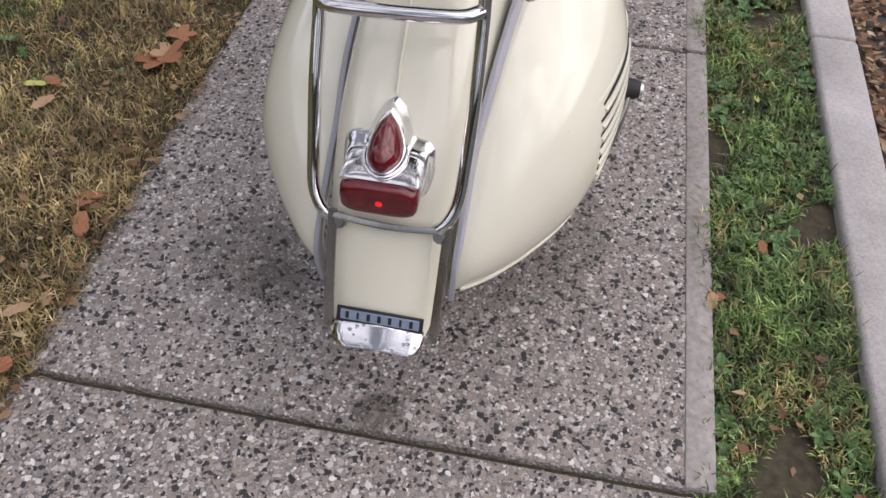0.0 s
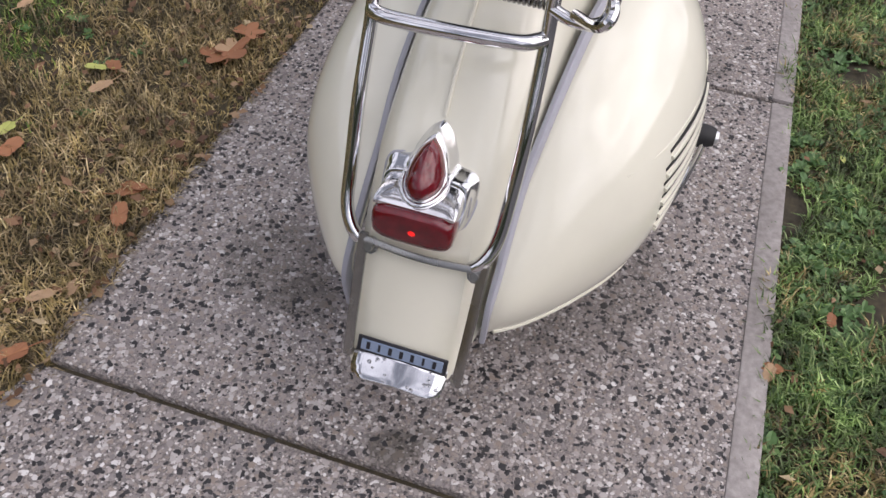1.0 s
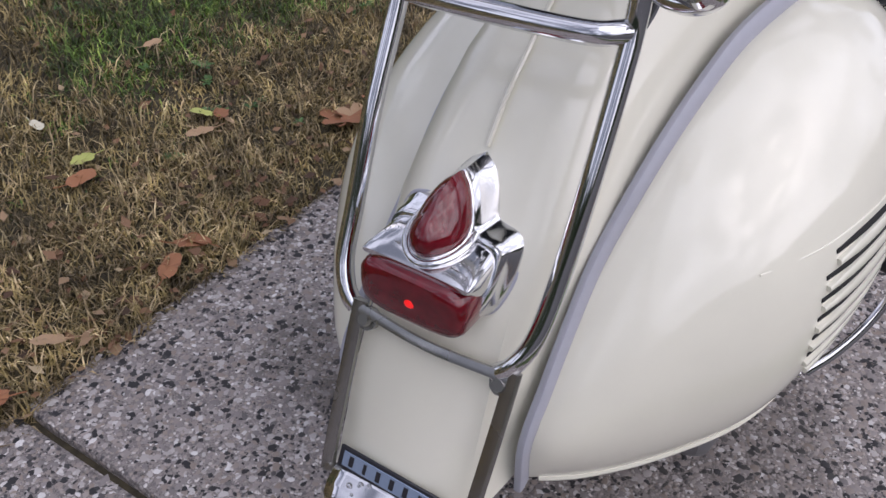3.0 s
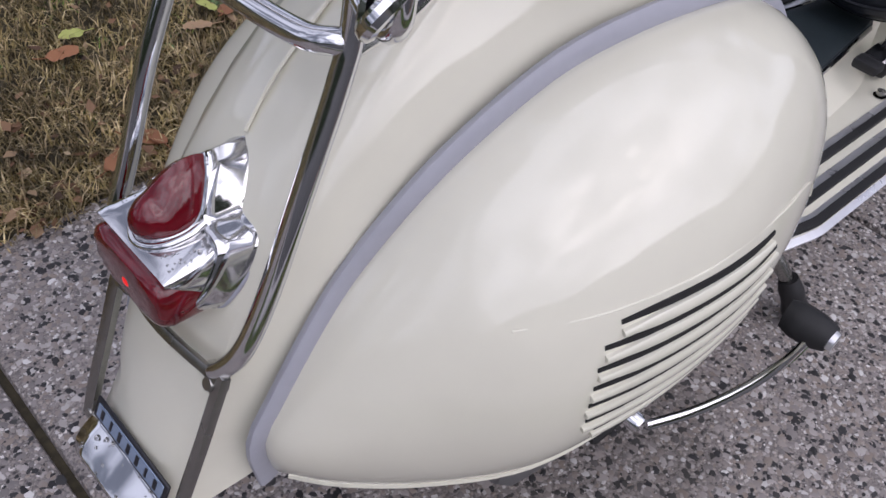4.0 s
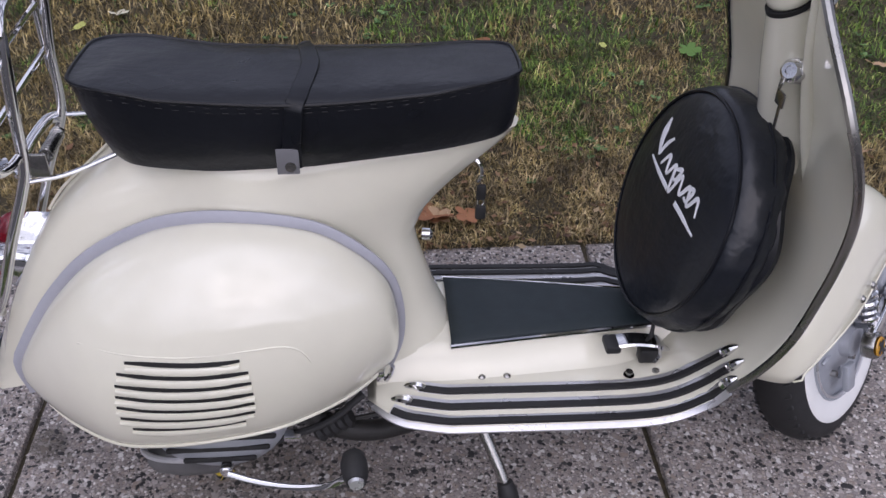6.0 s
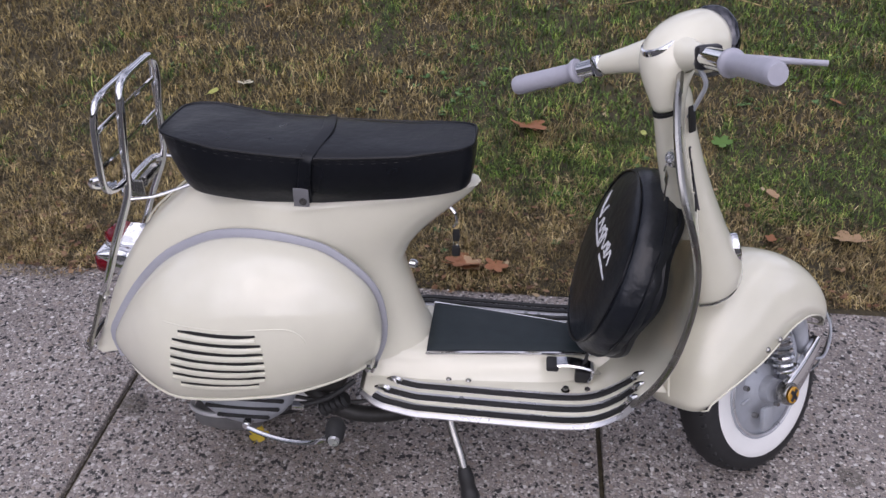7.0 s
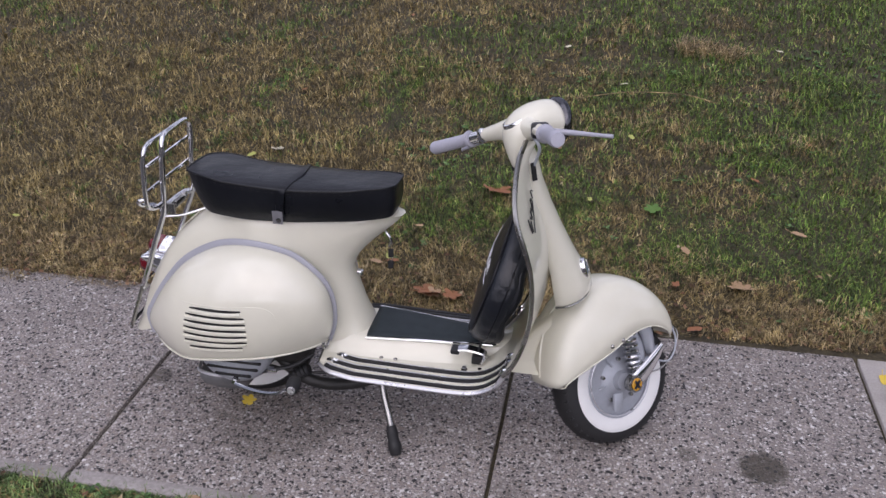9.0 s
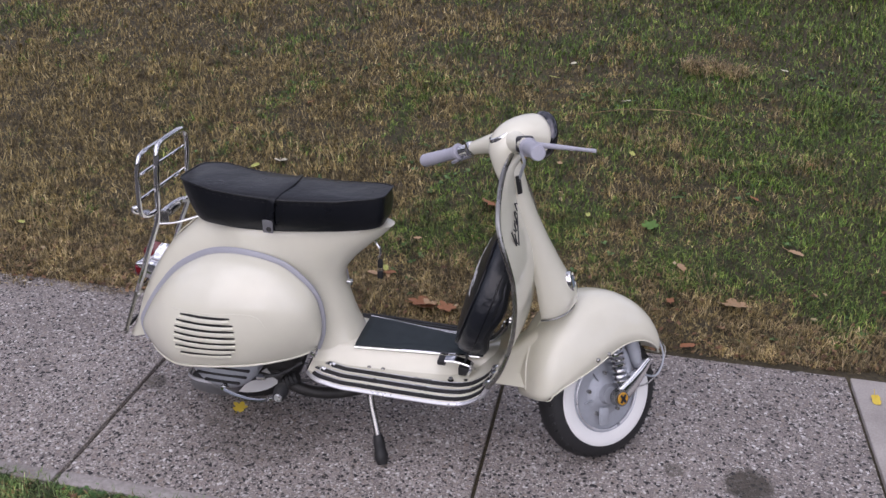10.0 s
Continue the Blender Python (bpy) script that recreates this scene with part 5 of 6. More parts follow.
head = part("headset", grid([head_ring((0.265, 0, 0.792), 0.0280, 0.030, -RAKE), head_ring((0.260, 0, 0.806), 0.0285, 0.031, -RAKE), head_ring((0.254, 0, 0.824), 0.0295, 0.033, -RAKE + 0.05), head_ring((0.249, 0, 0.846), 0.033, 0.038, -RAKE + 0.25),
                             head_ring((0.251, 0, 0.869), 0.041, 0.047, 0.15), head_ring((0.268, 0, 0.886), 0.048, 0.055, 0.68), head_ring((0.294, 0, 0.895), 0.052, 0.059, 1.02), head_ring((0.322, 0, 0.898), 0.056, 0.061, 1.28), head_ring((0.350, 0, 0.898), 0.058, 0.060, 1.42), head_ring((0.364, 0, 0.897), 0.057, 0.059, 1.47)], close_v=True, caps=True), CREAM, scooter, "cream headset", m=TURN, subsurf=1)
LM = along((0.362, 0, 0.897), (0.53, 0, 0.883))
lamp = part("headlamp_rim", lathe([(0.054, -0.01), (0.061, -0.004), (0.063, 0.006), (0.060, 0.014), (0.054, 0.018), (0.050, 0.014), (0.050, -0.01)], LM, 40, close=True), SMOKED, head, "dark chrome headlamp rim")
part("headlamp_glass", lathe([(0.0005, 0.028), (0.022, 0.025), (0.040, 0.019), (0.052, 0.012), (0.052, 0.008), (0.0005, 0.012)], LM, 36), GLASS, head, "clear headlamp glass")
part("reflector", lathe([(0.0005, -0.02), (0.03, -0.012), (0.050, 0.006), (0.050, 0.004), (0.03, -0.016), (0.0005, -0.024)], LM, 30), CHROME, head)
SM = along((0.252, 0, 0.9045), (0.205, 0, 0.985))
speedo = part("speedometer", lathe([(0.0005, 0.004), (0.030, 0.004), (0.033, 0.007), (0.036, 0.006), (0.038, 0.001), (0.038, -0.02)], SM @ Matrix.Diagonal((0.98, 1.12, 1, 1)), 36), CHROME, head, "chrome-rimmed shell speedometer")
part("speedometer_face", lathe([(0.0005, 0.0055), (0.030, 0.0055), (0.030, 0.0035)], SM @ Matrix.Diagonal((0.98, 1.12, 1, 1)), 30), SLAB, speedo, "pale speedometer face")
part("speedometer_needle", rbox(0.008, 0.0, 0.0065, 0.026, 0.003, 0.001, 0.0004, 1, m=SM), INK, speedo)
for s in (-1, 1):
    base, mid_, inner, end = (0.264, s * 0.030, 0.882), (0.250, s * 0.080, 0.877), (0.240, s * 0.135, 0.870), ((0.182, 0.326, 0.838) if s > 0 else (0.152, -0.300, 0.852))
    if s < 0:
        mid_, inner = (0.257, -0.058, 0.879), (0.251, -0.088, 0.876)
    part("handlebar_sleeve", tube([base, mid_, inner], [0.033, 0.023, 0.0175], 14, 16), CREAM, head)
    e1, e0 = Vector(end), Vector(inner)
    d = (e1 - e0).normalized()
    gap = 0.0 if s > 0 else 0.038
    part("twist_sleeve", tube([tuple(e0 - d * 0.01), tuple(e0 + d * (0.055 + gap))], 0.0155 if s > 0 else 0.0175, 6, 16), CHROME, head, "chrome twist-grip sleeve")
    axle = along(tuple(e0 + d * gap), tuple(e1 + d * gap))
    part("hand_grip", lathe([(0.004, 0.050), (0.0215, 0.050), (0.0228, 0.053), (0.0222, 0.058), (0.0178, 0.062), (0.0166, 0.070), (0.0168, 0.10), (0.0172, 0.14), (0.0182, 0.178), (0.0178, 0.187), (0.0155, 0.192), (0.004, 0.1925)], axle, 28), GRIP, head, "grey rubber hand grip")
    fwd = Vector((0.03, 0, -0.002))
    if s < 0:
        path = [(0.258, -0.112, 0.874), (0.285, -0.140, 0.869), (0.318, -0.182, 0.862), (0.345, -0.218, 0.856), (0.358, -0.236, 0.853)]
    else:
        path = [tuple(e0 + d * a + fwd * b) for a, b in ((0.0, 0.6), (0.03, 1.5), (0.09, 2.2), (0.16, 2.9), (0.20, 3.3))]
    part("control_lever", tube(path, [0.0075, 0.0072, 0.0066, 0.0056, 0.0046, 0.0050], 22, 10), GRIP, head, "grey control lever")
    part("lever_perch", rbox(0, 0, 0, 0.044, 0.040, 0.024, 0.008, m=along(tuple(e0 + d * 0.006 + fwd * 0.15), tuple(e0 + d))), INK if s < 0 else CHROME, head, "black switch block" if s < 0 else "chrome lever clamp")
for ob in head.children_recursive:
    ob.matrix_basis = Matrix()
part("steering_gap", leant(lathe([(0.024, -0.003), (0.0300, -0.003), (0.0300, 0.003), (0.024, 0.003)], along((0.2655, 0, 0.789), (0.232, 0, 0.856)), 30, close=True)), DARK, scooter)
part("steering_tube", leant(tube([(0.267, 0, 0.786), (0.277, 0, 0.750), (0.292, 0, 0.70), (0.318, 0, 0.63), (0.342, 0, 0.56)], [0.0288, 0.031, 0.034, 0.040, 0.046], 16, 20)), CREAM, scooter, "cream steering tube behind the shield")
part("control_cable", leant(tube([(0.285, -0.05, 0.885), (0.305, -0.056, 0.855), (0.300, -0.05, 0.825), (0.29, -0.04, 0.79)], 0.004, 16, 6)), ALU, scooter, "grey control cable")

# ---- tail lamp ----
def lamp_ring(x, w, zb, zt, r=0.35, n=28):
    """A squarish rounded section across the lamp."""
    out = []
    for k in range(n):
        a = 2 * math.pi * k / n
        c, q = math.cos(a), math.sin(a)
        out.append((x, w * math.copysign(abs(c) ** r, c) * (1 - 0.07 * max(0, -q)), (zb + zt) / 2 + (zt - zb) / 2 * math.copysign(abs(q) ** r, q)))
    return out


def mirrored(half):
    """A closed ring from half of an outline that starts and ends on the middle plane."""
    return half + [(x, -y, z) for x, y, z in half[-2:0:-1]]


SEAT_HALF = [(-0.775, 0, 0.388), (-0.776, -0.030, 0.389), (-0.774, -0.045, 0.395), (-0.765, -0.052, 0.410), (-0.750, -0.0545, 0.430), (-0.742, -0.053, 0.445), (-0.739, -0.045, 0.452), (-0.738, -0.035, 0.454), (-0.736, -0.0275, 0.4565), (-0.731, -0.0245, 0.464), (-0.724, -0.019, 0.475), (-0.716, -0.011, 0.486), (-0.709, 0, 0.494)]
FACE_HALF = [(-0.795, 0, 0.392), (-0.796, -0.028, 0.393), (-0.794, -0.041, 0.399), (-0.786, -0.047, 0.413), (-0.773, -0.0490, 0.432), (-0.765, -0.0470, 0.448), (-0.763, -0.040, 0.4535), (-0.762, -0.031, 0.4550), (-0.761, -0.0245, 0.4570), (-0.758, -0.0215, 0.464), (-0.753, -0.0170, 0.475), (-0.747, -0.0100, 0.485), (-0.741, 0, 0.4925)]
seat_ring_ = mirrored([tuple(p) for p in spline(SEAT_HALF, 48)])
face_ring = mirrored([tuple(p) for p in spline(FACE_HALF, 48)])
CORE = Vector((-0.765, 0, 0.435))


def toward(ring, f, dx=0.0):
    return [(x + (CORE.x - x) * f + dx, y * (1 - f), z + (CORE.z - z) * f) for x, y, z in ring]


tail_lamp = part("tail_lamp", grid([[(x + 0.02, y, z - 0.004) for x, y, z in seat_ring_], seat_ring_, toward(seat_ring_, 0.03, -0.002), [tuple(Vector(a) * 0.25 + Vector(b) * 0.75) for a, b in zip(seat_ring_, face_ring)], face_ring, toward(face_ring, 0.02, -0.0030), toward(face_ring, 0.06, -0.0036), toward(face_ring, 0.14, -0.0036), toward(face_ring, 0.9, -0.0036)], close_v=True, caps=True), CHROME, scooter, "chrome tail lamp with two red lenses")
part("lamp_box", grid([lamp_ring(-0.752, 0.0455, 0.393, 0.4515), lamp_ring(-0.766, 0.0465, 0.395, 0.4515), lamp_ring(-0.778, 0.0468, 0.404, 0.4495), lamp_ring(-0.792, 0.0468, 0.420, 0.4470), lamp_ring(-0.803, 0.0468, 0.433, 0.4445), lamp_ring(-0.809, 0.0460, 0.4375, 0.4425)], close_v=True, caps=True), CHROME, tail_lamp, "rounded chrome lamp box")
part("brake_lens", grid([lamp_ring(-0.752, 0.0440, 0.391, 0.434, 0.4), lamp_ring(-0.785, 0.0460, 0.390, 0.4375, 0.4), lamp_ring(-0.806, 0.0468, 0.391, 0.4385, 0.42), lamp_ring(-0.813, 0.0455, 0.3935, 0.4380, 0.45), lamp_ring(-0.8165, 0.042, 0.397, 0.4355, 0.5), lamp_ring(-0.8175, 0.035, 0.403, 0.431, 0.6)], close_v=True, caps=True), LENS, tail_lamp, "red rectangular lens with the bulb lit")
part("lit_bulb", ball((-0.8165, -0.002, 0.415), (0.002, 0.005, 0.0045), 12), GLOW, tail_lamp, "small glowing bulb")
# red drop lens: rooted in the arch above, running out over the box below
DROP_HALF = [(-0.744, 0, 0.4915), (-0.749, -0.0090, 0.4840), (-0.756, -0.0160, 0.473), (-0.763, -0.0202, 0.462), (-0.772, -0.0210, 0.4545), (-0.783, -0.0190, 0.4515), (-0.793, -0.0135, 0.4495), (-0.799, -0.0070, 0.4485), (-0.801, 0, 0.448)]
drop_ring = mirrored([tuple(p) for p in spline(DROP_HALF, 40)])
DROP_MID, DROP_OUT = Vector((-0.774, 0, 0.466)), Vector((-0.73, 0, 0.68))
rows = [[tuple(DROP_MID + (Vector(p) - DROP_MID) * math.cos(a) ** 0.8 + DROP_OUT * 0.021 * math.sin(a)) for p in drop_ring] for a in np.linspace(0, 1.5, 12)]
part("drop_lens", grid(rows, close_v=True, caps=True), LENS, tail_lamp, "pointed red drop lens")
part("lens_collar", tube(drop_ring[::2], 0.0017, 90, 8, closed=True), CHROME, tail_lamp, "chrome collar round the drop lens")
part("lens_collar", tube([(-0.763, -0.0235, 0.4560), (-0.776, -0.0245, 0.4525), (-0.790, -0.0200, 0.4485), (-0.800, -0.0110, 0.4455), (-0.8035, 0, 0.4440), (-0.800, 0.0110, 0.4455), (-0.790, 0.0200, 0.4485), (-0.776, 0.0245, 0.4525), (-0.763, 0.0235, 0.4560)], 0.0034, 50, 10), CHROME, tail_lamp)
part("lamp_gasket", tube([(x + 0.004, y * 1.01, z) for x, y, z in seat_ring_[::3]], 0.0016, 96, 8, closed=True), GREY, tail_lamp, "pale rubber gasket")
rd = random.Random(9)
bm = bmesh.new()
for _ in range(60):
    q, y = rd.random(), rd.uniform(-0.043, 0.043)
    if abs(y) < 0.024 and q < 0.85:
        continue
    r_ = 0.0006 + 0.0013 * rd.random() ** 2
    bmesh.ops.create_uvsphere(bm, u_segments=8, v_segments=5, radius=1, matrix=Matrix.Translation((-0.768 - 0.034 * q, y, 0.4513 - 0.0066 * q)) @ Matrix.Diagonal((r_, r_, r_ * 0.6, 1)))
part("water_drops", bm, GLASS, tail_lamp, "clear water drops on the lamp")

# ---- luggage rack ----
rack = part("rack_frame", tube([(-0.794, -0.066, 0.362), (-0.792, -0.077, 0.372), (-0.780, -0.088, 0.395), (-0.761, -0.092, 0.437), (-0.733, -0.094, 0.510), (-0.702, -0.093, 0.585), (-0.690, -0.092, 0.625), (-0.684, -0.092, 0.70), (-0.676, -0.091, 0.780), (-0.675, -0.083, 0.812), (-0.676, -0.060, 0.824), (-0.677, 0, 0.825), (-0.678, 0.060, 0.822), (-0.678, 0.083, 0.808), (-0.679, 0.091, 0.77), (-0.687, 0.092, 0.70), (-0.690, 0.092, 0.625), (-0.700, 0.092, 0.585), (-0.733, 0.092, 0.510), (-0.761, 0.090, 0.437), (-0.780, 0.087, 0.395), (-0.792, 0.076, 0.372), (-0.794, 0.066, 0.362)], 0.0078, 150, 12), CHROME, scooter, "chrome tubular folding luggage rack")
flap = part("rack_flap", tube([(-0.690, -0.092, 0.640), (-0.698, -0.118, 0.636), (-0.704, -0.142, 0.645), (-0.706, -0.150, 0.672), (-0.702, -0.150, 0.76), (-0.697, -0.146, 0.797), (-0.696, -0.130, 0.812), (-0.698, -0.09, 0.814), (-0.704, 0, 0.808), (-0.708, 0.09, 0.801), (-0.709, 0.130, 0.796), (-0.711, 0.146, 0.780), (-0.714, 0.150, 0.74), (-0.714, 0.150, 0.665), (-0.710, 0.142, 0.642), (-0.700, 0.118, 0.634), (-0.690, 0.092, 0.638)], 0.0066, 120, 10), CHROME, rack, "folded chrome rack shelf")
for z, r in ((0.757, 0.005), (0.692, 0.005)):
    part("rack_bar", tube([(-0.703, -0.150, z), (-0.708, 0, z - 0.006), (-0.713, 0.150, z - 0.012)], r, 12, 8), CHROME, rack)
part("rack_bar", tube([(-0.690, -0.092, 0.608), (-0.700, -0.085, 0.608), (-0.709, -0.065, 0.606), (-0.714, 0, 0.604), (-0.712, 0.065, 0.601), (-0.704, 0.085, 0.599), (-0.696, 0.092, 0.596)], 0.0085, 50, 12), CHROME, rack)
part("rack_spring", tube([(-0.664 + 0.008 * math.cos(t), -0.02 - 0.062 * t / 75, 0.632 + 0.008 * math.sin(t)) for t in np.linspace(0, 75, 190)], 0.0021, 120, 6, raw=True), STEEL, rack, "small coiled rack spring")
part("rack_lug", rbox(-0.676, -0.088, 0.622, 0.03, 0.006, 0.034, 0.002), STEEL, rack, "flat steel lug")
part("rack_stay", tube([(-0.690, -0.092, 0.60), (-0.64, -0.085, 0.607), (-0.575, -0.07, 0.628)], 0.0035, 14, 8), CHROME, rack, "thin stay under the seat")
part("rack_stay", tube([(-0.690, 0.092, 0.60), (-0.64, 0.085, 0.607), (-0.575, 0.07, 0.628)], 0.0035, 14, 8), CHROME, rack, "thin stay under the seat")
part("rack_hook", tube([(-0.708, -0.150, 0.672), (-0.722, -0.153, 0.668), (-0.728, -0.150, 0.660), (-0.722, -0.140, 0.650), (-0.70, -0.115, 0.645)], 0.0055, 20, 8), CHROME, rack)
part("rack_foot", tube([(-0.797, -0.079, 0.366), (-0.804, -0.009, 0.367), (-0.797, 0.060, 0.366)], 1.0, 14, 8, flat=(0.0045, 0.003, (-0.8, 0, 0.5))), STEEL, rack, "flat worn steel cross strip")
for s in (-1, 1):
    part("rack_foot", tube([(-0.794, s * 0.0715 - 0.0105, 0.372), (-0.818, s * 0.0705 - 0.0105, 0.310), (-0.842, s * 0.069 - 0.0105, 0.250), (-0.852, s * 0.068 - 0.0105, 0.222)], 1.0, 18, 8, flat=(0.0062, 0.004, (-0.9, s * -0.2, 0.35))), STEEL, rack, "flat worn steel side strip")
    part("rack_bolt", lathe([(0.0003, 0.009), (0.005, 0.009), (0.0065, 0.006), (0.0065, 0.003), (0.010, 0.003), (0.010, -0.004)], along((-0.796, s * 0.063 - 0.0105, 0.357), (-0.88, s * 0.063 - 0.0105, 0.40)), 10), STEEL, rack)
    part("rack_bolt", lathe([(0.0003, 0.006), (0.004, 0.006), (0.006, 0.0)], along((-0.849, s * 0.066 - 0.0105, 0.226), (-0.93, s * 0.066 - 0.0105, 0.26)), 10), STEEL, rack)

# maker's plate with a plain bar pattern, and the bumper tab below it
PM = Matrix(((0, 0.40, -0.917, -0.847), (-1, 0, 0, -0.009), (0, 0.917, 0.40, 0.243), (0, 0, 0, 1)))
plate = part("maker_plate", rbox(0, 0, 0, 0.112, 0.021, 0.003, 0.001, 1, m=PM), INK, scooter, "black maker's plate, lettering as plain bars")
part("plate_field", rbox(0, 0, 0.0018, 0.102, 0.014, 0.001, 0.0003, 1, m=PM), PLATE, plate, "pale blue plate field")
for k in range(7):
    part("letter_bar", rbox(-0.042 + 0.0138 * k, 0, 0.0026, 0.0045 if k != 1 and k != 5 else 0.003, 0.0095, 0.0008, 0.0002, 1, m=PM), INK, plate)
rows = []
for x, z, w in ((-0.846, 0.238, 0.057), (-0.854, 0.232, 0.058), (-0.863, 0.226, 0.058), (-0.871, 0.220, 0.056), (-0.876, 0.2165, 0.050), (-0.878, 0.215, 0.042)):
    rows.append([(x, -0.009 + w * q, z + 0.002 * math.cos(3 * q)) for q in np.linspace(-1, 1, 9)])
part("bumper_tab", grid(rows), CHROME, scooter, "polished steel tail tab with water drops", solid=0.002)
rd = random.Random(5)
bm = bmesh.new()
for _ in range(46):
    q = rd.random()
    r_ = 0.0008 + 0.0022 * rd.random() ** 2
    c = Matrix.Translation((-0.848 - 0.026 * q, -0.009 + rd.uniform(-0.052, 0.052), 0.2365 - 0.0195 * q + r_ * 0.25)) @ Matrix.Diagonal((r_, r_, r_ * 0.5, 1))
    bmesh.ops.create_uvsphere(bm, u_segments=8, v_segments=5, radius=1, matrix=c)
part("water_drops", bm, GLASS, scooter, "clear water drops on the tail tab")
# ---- engine, exhaust, kick start, stand, rear wheel ----
part("rear_wheel", lathe([(0.125, -0.036), (0.150, -0.045), (0.180, -0.047), (0.204, -0.026), (0.208, 0.0), (0.204, 0.026), (0.180, 0.047), (0.150, 0.045), (0.125, 0.036)], Matrix.Translation((-0.53, 0.02, 0.205)) @ SIDE, 48), RUBBER, scooter, "rear tyre under the body")
part("rear_whitewall", lathe([(0.120, 0.0405), (0.136, 0.0465), (0.165, 0.0495), (0.176, 0.047), (0.176, 0.040), (0.12, 0.03)], Matrix.Translation((-0.53, 0.02, 0.205)) @ SIDE, 48, close=True), WHITE, scooter, "white rear sidewall")
fan = part("fan_cover", lathe([(0.0005, 0.030), (0.05, 0.030), (0.085, 0.026), (0.100, 0.016), (0.106, 0.0), (0.106, -0.05)], Matrix.Translation((-0.478, -0.205, 0.283)) @ SIDE, 36), ALU, scooter, "grey cast flywheel fan cover")
for k in range(4):
    z = 0.212 + 0.022 * k
    w = math.sqrt(max(0, 0.088**2 - (z - 0.283) ** 2))
    part("fan_slot", rbox(-0.478, -0.233, z, 2 * w, 0.010, 0.008, 0.003, 1), DARK, fan, "dark fan slot")
part("engine_case", rbox(-0.42, -0.10, 0.262, 0.26, 0.13, 0.10, 0.03, 3), DIRTY, scooter, "oily dark engine casing")
part("swing_arm", tube([(-0.40, -0.12, 0.235), (-0.34, -0.135, 0.180), (-0.27, -0.13, 0.145), (-0.18, -0.10, 0.135), (-0.05, -0.06, 0.165)], 0.017, 24, 12), DIRTY, scooter, "dark swing arm")
part("rubber_gaiter", lathe([(0.012, 0.0)] + [(0.018 if k % 2 else 0.0145, 0.0065 * k) for k in range(1, 10)] + [(0.012, 0.064)], along((-0.345, -0.150, 0.168), (-0.285, -0.150, 0.205)), 16), RUBBER, scooter, "ribbed black rubber gaiter")
part("under_floor", rbox(-0.02, FC, 0.222, 0.36, 0.24, 0.03, 0.01), DIRTY, scooter, "dark underside of the floor")
exh = part("exhaust_silencer", grid([[(0.90 * x - 0.028, -0.148 + wy * math.copysign(abs(math.cos(a)) ** 0.6, math.cos(a)), zc + 0.034 + 0.85 * hz * math.copysign(abs(math.sin(a)) ** 0.6, math.sin(a))) for a in np.linspace(0, 2 * math.pi, 28, endpoint=False)] for x, zc, hz, wy in ((-0.634, 0.134, 0.010, 0.030), (-0.630, 0.131, 0.022, 0.044), (-0.615, 0.127, 0.030, 0.052), (-0.57, 0.124, 0.034, 0.056), (-0.52, 0.124, 0.034, 0.054), (-0.485, 0.128, 0.030, 0.046), (-0.470, 0.132, 0.016, 0.030))], close_v=True, caps=True), SILENCER, scooter, "flat grey metal exhaust silencer")
part("exhaust_seam", tube([(-0.602, -0.166, 0.189), (-0.596, -0.193, 0.189), (-0.573, -0.207, 0.189), (-0.54, -0.211, 0.188), (-0.51, -0.210, 0.189), (-0.485, -0.208, 0.190), (-0.462, -0.206, 0.194)], 0.0050, 30, 8), ALUTRIM, exh, "bright silencer seam")
part("seam_clip", rbox(-0.505, -0.207, 0.187, 0.022, 0.008, 0.009, 0.002), CHROME, exh)
part("clutch_cable", tube([(-0.44, -0.215, 0.205), (-0.38, -0.205, 0.222), (-0.32, -0.190, 0.235), (-0.27, -0.165, 0.262)], 0.0055, 24, 8), RUBBER, scooter, "black cable beside the engine")
part("cable_clip", rbox(-0.375, -0.2045, 0.2225, 0.026, 0.016, 0.013, 0.003), CHROME, scooter, "small bright cable clip")
kick = part("kick_start", tube([(-0.466, -0.250, 0.198), (-0.42, -0.268, 0.198), (-0.37, -0.284, 0.204), (-0.325, -0.295, 0.217), (-0.300, -0.300, 0.236), (-0.288, -0.298, 0.248)], 1.0, 26, 8, flat=(0.0048, 0.0036, (0, -0.8, 0.5))), CHROME, scooter, "chrome kick-start lever")
part("kick_hub", lathe([(0.0003, 0.012), (0.007, 0.012), (0.010, 0.008), (0.010, -0.04)], Matrix.Translation((-0.470, -0.236, 0.198)) @ SIDE, 18), CHROME, kick, "chrome kick-start boss")
rub = part("kick_rubber", tube([(-0.287, -0.268, 0.246), (-0.286, -0.275, 0.246), (-0.284, -0.295, 0.246), (-0.282, -0.312, 0.246), (-0.282, -0.316, 0.246)], [0.015, 0.019, 0.019, 0.018, 0.014], 12, 14), RUBBER, kick, "black kick-start rubber")
part("kick_cap", tube([(-0.282, -0.312, 0.246), (-0.2815, -0.321, 0.246)], [0.0125, 0.010], 4, 12), ALUTRIM, rub, "chrome end cap")
for s in (-1, 1):
    leg = part("stand_leg", tube([(-0.095, s * 0.11, 0.205), (-0.085, s * 0.135, 0.15), (-0.058, s * 0.178, 0.09), (-0.042, s * 0.204, 0.045)], 0.0095, 18, 12), STEEL, scooter, "steel centre stand leg")
    part("stand_foot", tube([(-0.051, s * 0.190, 0.075), (-0.046, s * 0.198, 0.058), (-0.039, s * 0.208, 0.034), (-0.032, s * 0.218, 0.012), (-0.030, s * 0.221, 0.0035)], [0.013, 0.0165, 0.0155, 0.020, 0.015], 14, 12), RUBBER, leg, "black rubber stand foot")
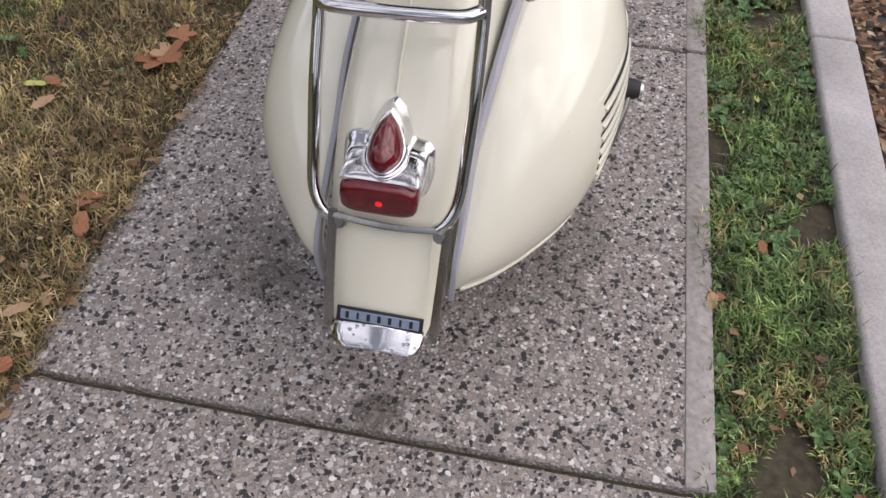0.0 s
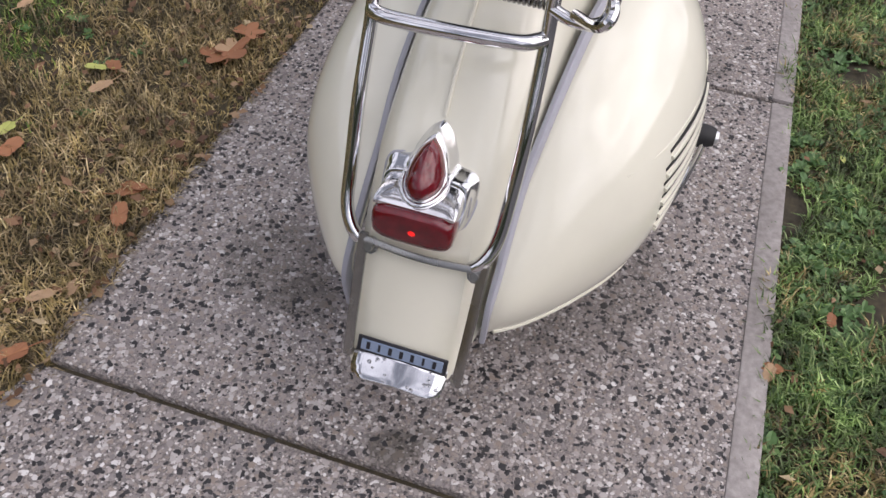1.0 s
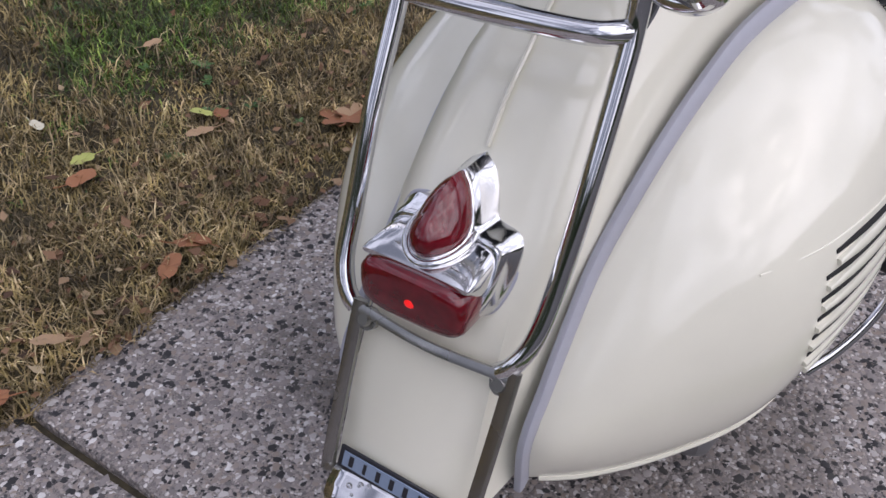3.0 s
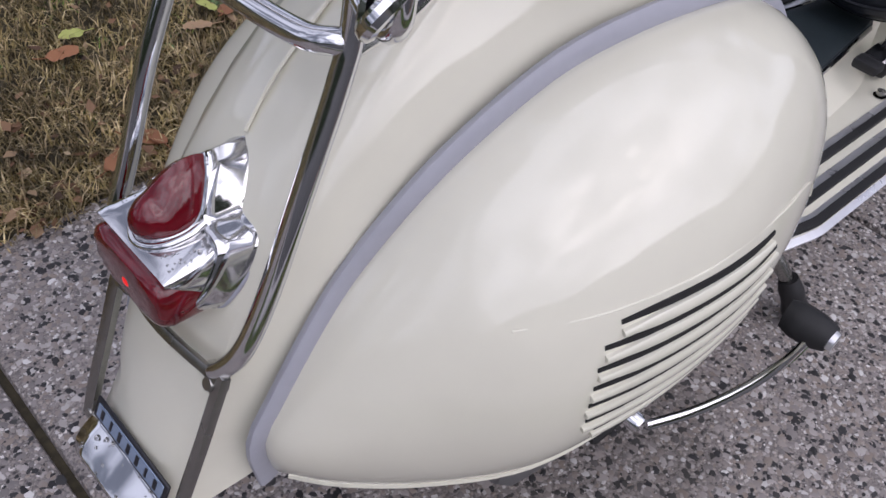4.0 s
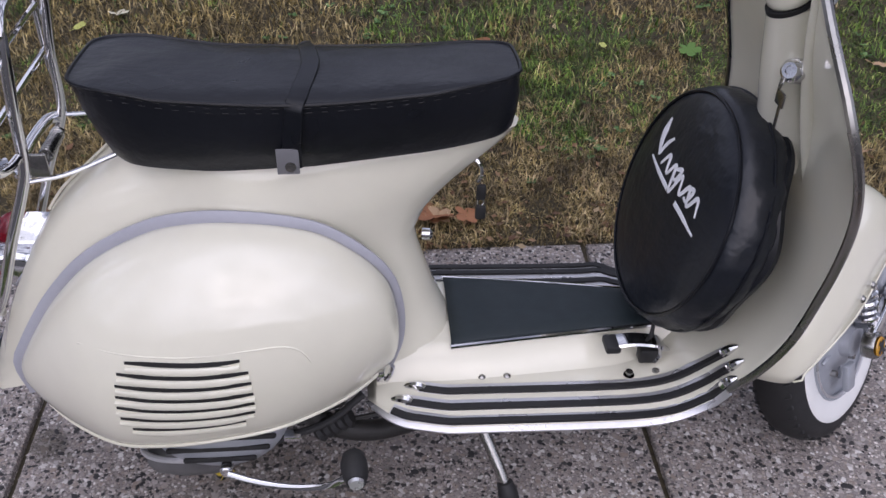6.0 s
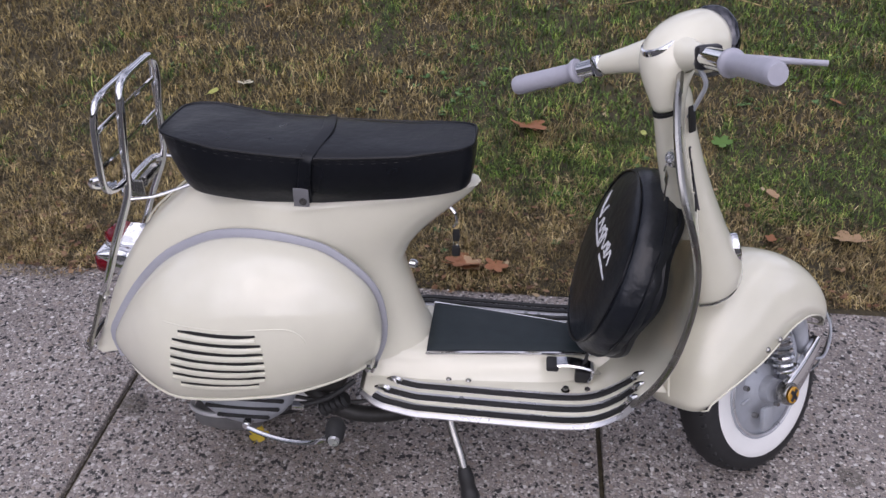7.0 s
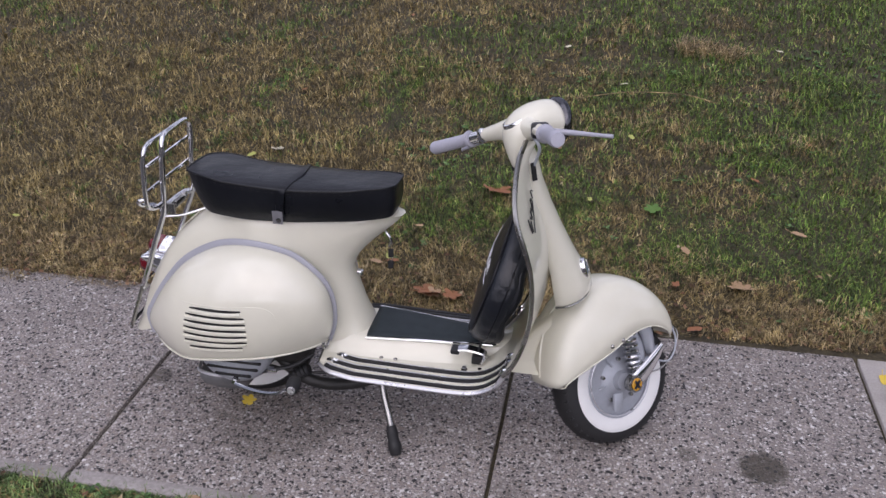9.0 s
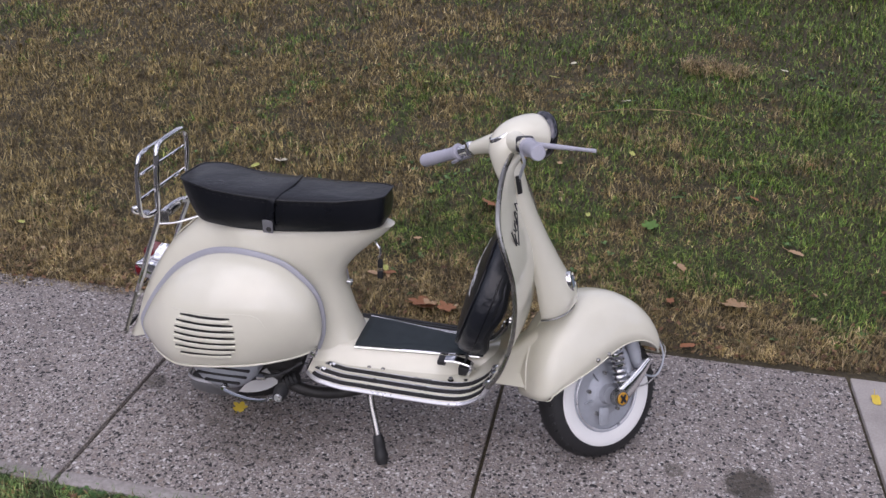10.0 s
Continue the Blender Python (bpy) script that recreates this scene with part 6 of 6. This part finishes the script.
part("stand_bar", tube([(-0.095, -0.11, 0.205), (-0.097, 0, 0.20), (-0.095, 0.11, 0.205)], 0.010, 10, 10), STEEL, scooter)
part("brake_rod", tube([(-0.43, -0.15, 0.20), (-0.30, -0.14, 0.182), (-0.15, -0.10, 0.185), (-0.02, -0.06, 0.21)], 0.004, 16, 6), DIRTY, scooter, "dark brake cable under the floor")

# ---- fallen leaves ----
LEAFM = {c: islands("leaf_" + c, s, 0.6) for c, s in {
    "brown": [(0.0, (0.20, 0.075, 0.03)), (1.0, (0.32, 0.14, 0.06))], "tan": [(0.0, (0.33, 0.21, 0.11)), (1.0, (0.42, 0.28, 0.16))],
    "yellow": [(0.0, (0.60, 0.42, 0.03)), (1.0, (0.66, 0.50, 0.06))], "lime": [(0.0, (0.36, 0.40, 0.10)), (1.0, (0.42, 0.44, 0.12))],
    "green": [(0.0, (0.07, 0.15, 0.02)), (1.0, (0.10, 0.19, 0.035))], "pale": [(0.0, (0.55, 0.52, 0.38)), (1.0, (0.62, 0.58, 0.45))]}.items()}


def leaf(x, y, size, kind, lobes, turn, lift=0.012, z=None):
    """A curled leaf; lobes > 0 gives a maple outline."""
    z = (bank(x, y) + 0.022 if y > 0.56 else 0.004) if z is None else z
    bm = bmesh.new()
    n = 30
    rr = random.Random(int((x * 977 + y * 313) * 100))
    c = bm.verts.new((0, 0, 0.0))
    ringv = []
    for k in range(n):
        a = 2 * math.pi * k / n
        r = 0.5 + (0.30 * abs(math.cos(lobes * a / 2)) ** 0.7 - 0.08 if lobes else 0.0)
        r *= (1.0 if lobes else 0.62 + 0.38 * abs(math.cos(a)) ** 0.8) * rr.uniform(0.93, 1.07)
        px, py = r * math.cos(a), r * math.sin(a) * (0.95 if lobes else 0.72)
        ringv.append(bm.verts.new((px, py, 0.35 * py * py + 0.16 * px * px * math.sin(3 * a + turn) + 0.05 * rr.random())))
    for k in range(n):
        bm.faces.new((c, ringv[k], ringv[(k + 1) % n]))
    stalk = tube([(-0.45, 0, 0.02), (-0.7, 0.02, 0.05), (-0.9, 0.06, 0.1)], 0.02, 6, 5)
    me = bpy.data.meshes.new("t")
    stalk.to_mesh(me)
    stalk.free()
    bm.from_mesh(me)
    bpy.data.meshes.remove(me)
    ob = part("fallen_leaf", bm, LEAFM[kind], None, m=pose(x, y, z, rr.uniform(-12, 12), rr.uniform(-12, 12), turn) @ Matrix.Diagonal((size, size, size, 1)))
    names = {"brown": "curled rusty-brown fallen leaf", "tan": "dry tan fallen leaf", "yellow": "bright yellow fallen leaf", "lime": "yellow-green fallen leaf", "green": "small green weed leaf", "pale": "pale dry fallen leaf"}
    where = "lying on the lawn" if y > 0.56 else "lying on the concrete walk" if y > -0.49 else "lying on the verge"
    return tagged(ob, names[kind] + " " + where, "leaf", group="fallen leaves")


LEAVES = [
    (0.967, 0.806, 0.07, 'tan', 5, 170),
    (0.141, 2.397, 0.04, 'lime', 0, 184),
    (0.664, 1.23, 0.05, 'green', 5, 271),
    (-0.221, 0.986, 0.035, 'tan', 0, 342),
    (0.524, 2.202, 0.035, 'pale', 0, 12),
    (-1.052, 1.378, 0.04, 'lime', 0, 51),
    (-0.956, 1.436, 0.045, 'pale', 5, 296),
    (1.207, 1.145, 0.06, 'tan', 0, 341),
    (-0.515, -0.069, 0.034, 'yellow', 5, 89),
    (0.045, 1.252, 0.09, 'brown', 5, 112),
    (-0.728, 2.183, 0.035, 'tan', 0, 312),
    (-0.481, 2.252, 0.035, 'lime', 0, 152),
    (0.418, 1.253, 0.035, 'lime', 0, 98),
    (0.569, 1.734, 0.04, 'lime', 0, 297),
    (0.749, 0.792, 0.05, 'brown', 0, 92),
    (1.071, 1.473, 0.04, 'brown', 0, 147),
    (-0.995, 1.955, 0.03, 'brown', 0, 231),
    (-1.276, 1.704, 0.03, 'brown', 0, 197),
    (-0.111, 0.624, 0.08, 'brown', 5, 30),
    (-1.846, 0.819, 0.03, 'lime', 0, 9),
    (1.283, 2.647, 0.04, 'pale', 0, 311),
    (1.379, 0.425, 0.05, 'yellow', 0, 271),
    (1.312, 1.766, 0.04, 'brown', 0, 301),
    (0.808, 0.574, 0.05, 'brown', 0, 193),
    (0.786, 0.988, 0.05, 'tan', 0, 294),
    (0.264, 1.615, 0.04, 'tan', 0, 118),
    (-0.338, 0.758, 0.05, 'tan', 0, 162),
    (-0.647, 2.825, 0.03, 'brown', 0, 283),
    (0.23, 2.56, 0.035, 'pale', 0, 44),
    (-0.298, 0.794, 0.04, 'lime', 0, 109),
    (-0.274, 0.771, 0.05, 'brown', 0, 44),
    (-0.52, 0.824, 0.04, 'lime', 0, 163),
    (-0.55, 0.792, 0.05, 'brown', 0, 351),
    (-0.104, 0.619, 0.05, 'brown', 5, 48),
    (-0.887, 0.561, 0.05, 'brown', 0, 137),
    (-0.783, 0.585, 0.045, 'tan', 0, 145),
    (-0.532, 0.588, 0.05, 'brown', 0, 325),
    (-0.026, 0.62, 0.05, 'brown', 5, 73),
    (-0.354, -0.582, 0.03, 'brown', 0, 180),
    (-0.491, -0.496, 0.035, 'brown', 0, 94),
    (0.087, -0.594, 0.02, 'lime', 0, 7),
    (-0.517, 0.929, 0.03, 'pale', 0, 270),
    (-0.585, 0.575, 0.05, 'brown', 0, 22),
    (-0.519, 0.587, 0.045, 'brown', 0, 100),
    (-0.099, 0.617, 0.05, 'tan', 5, 179),
    (-0.501, -0.492, 0.035, 'tan', 0, 174),
]
for x, y, size, kind, lobes, turn in LEAVES:
    leaf(x, y, size, kind, lobes, turn)
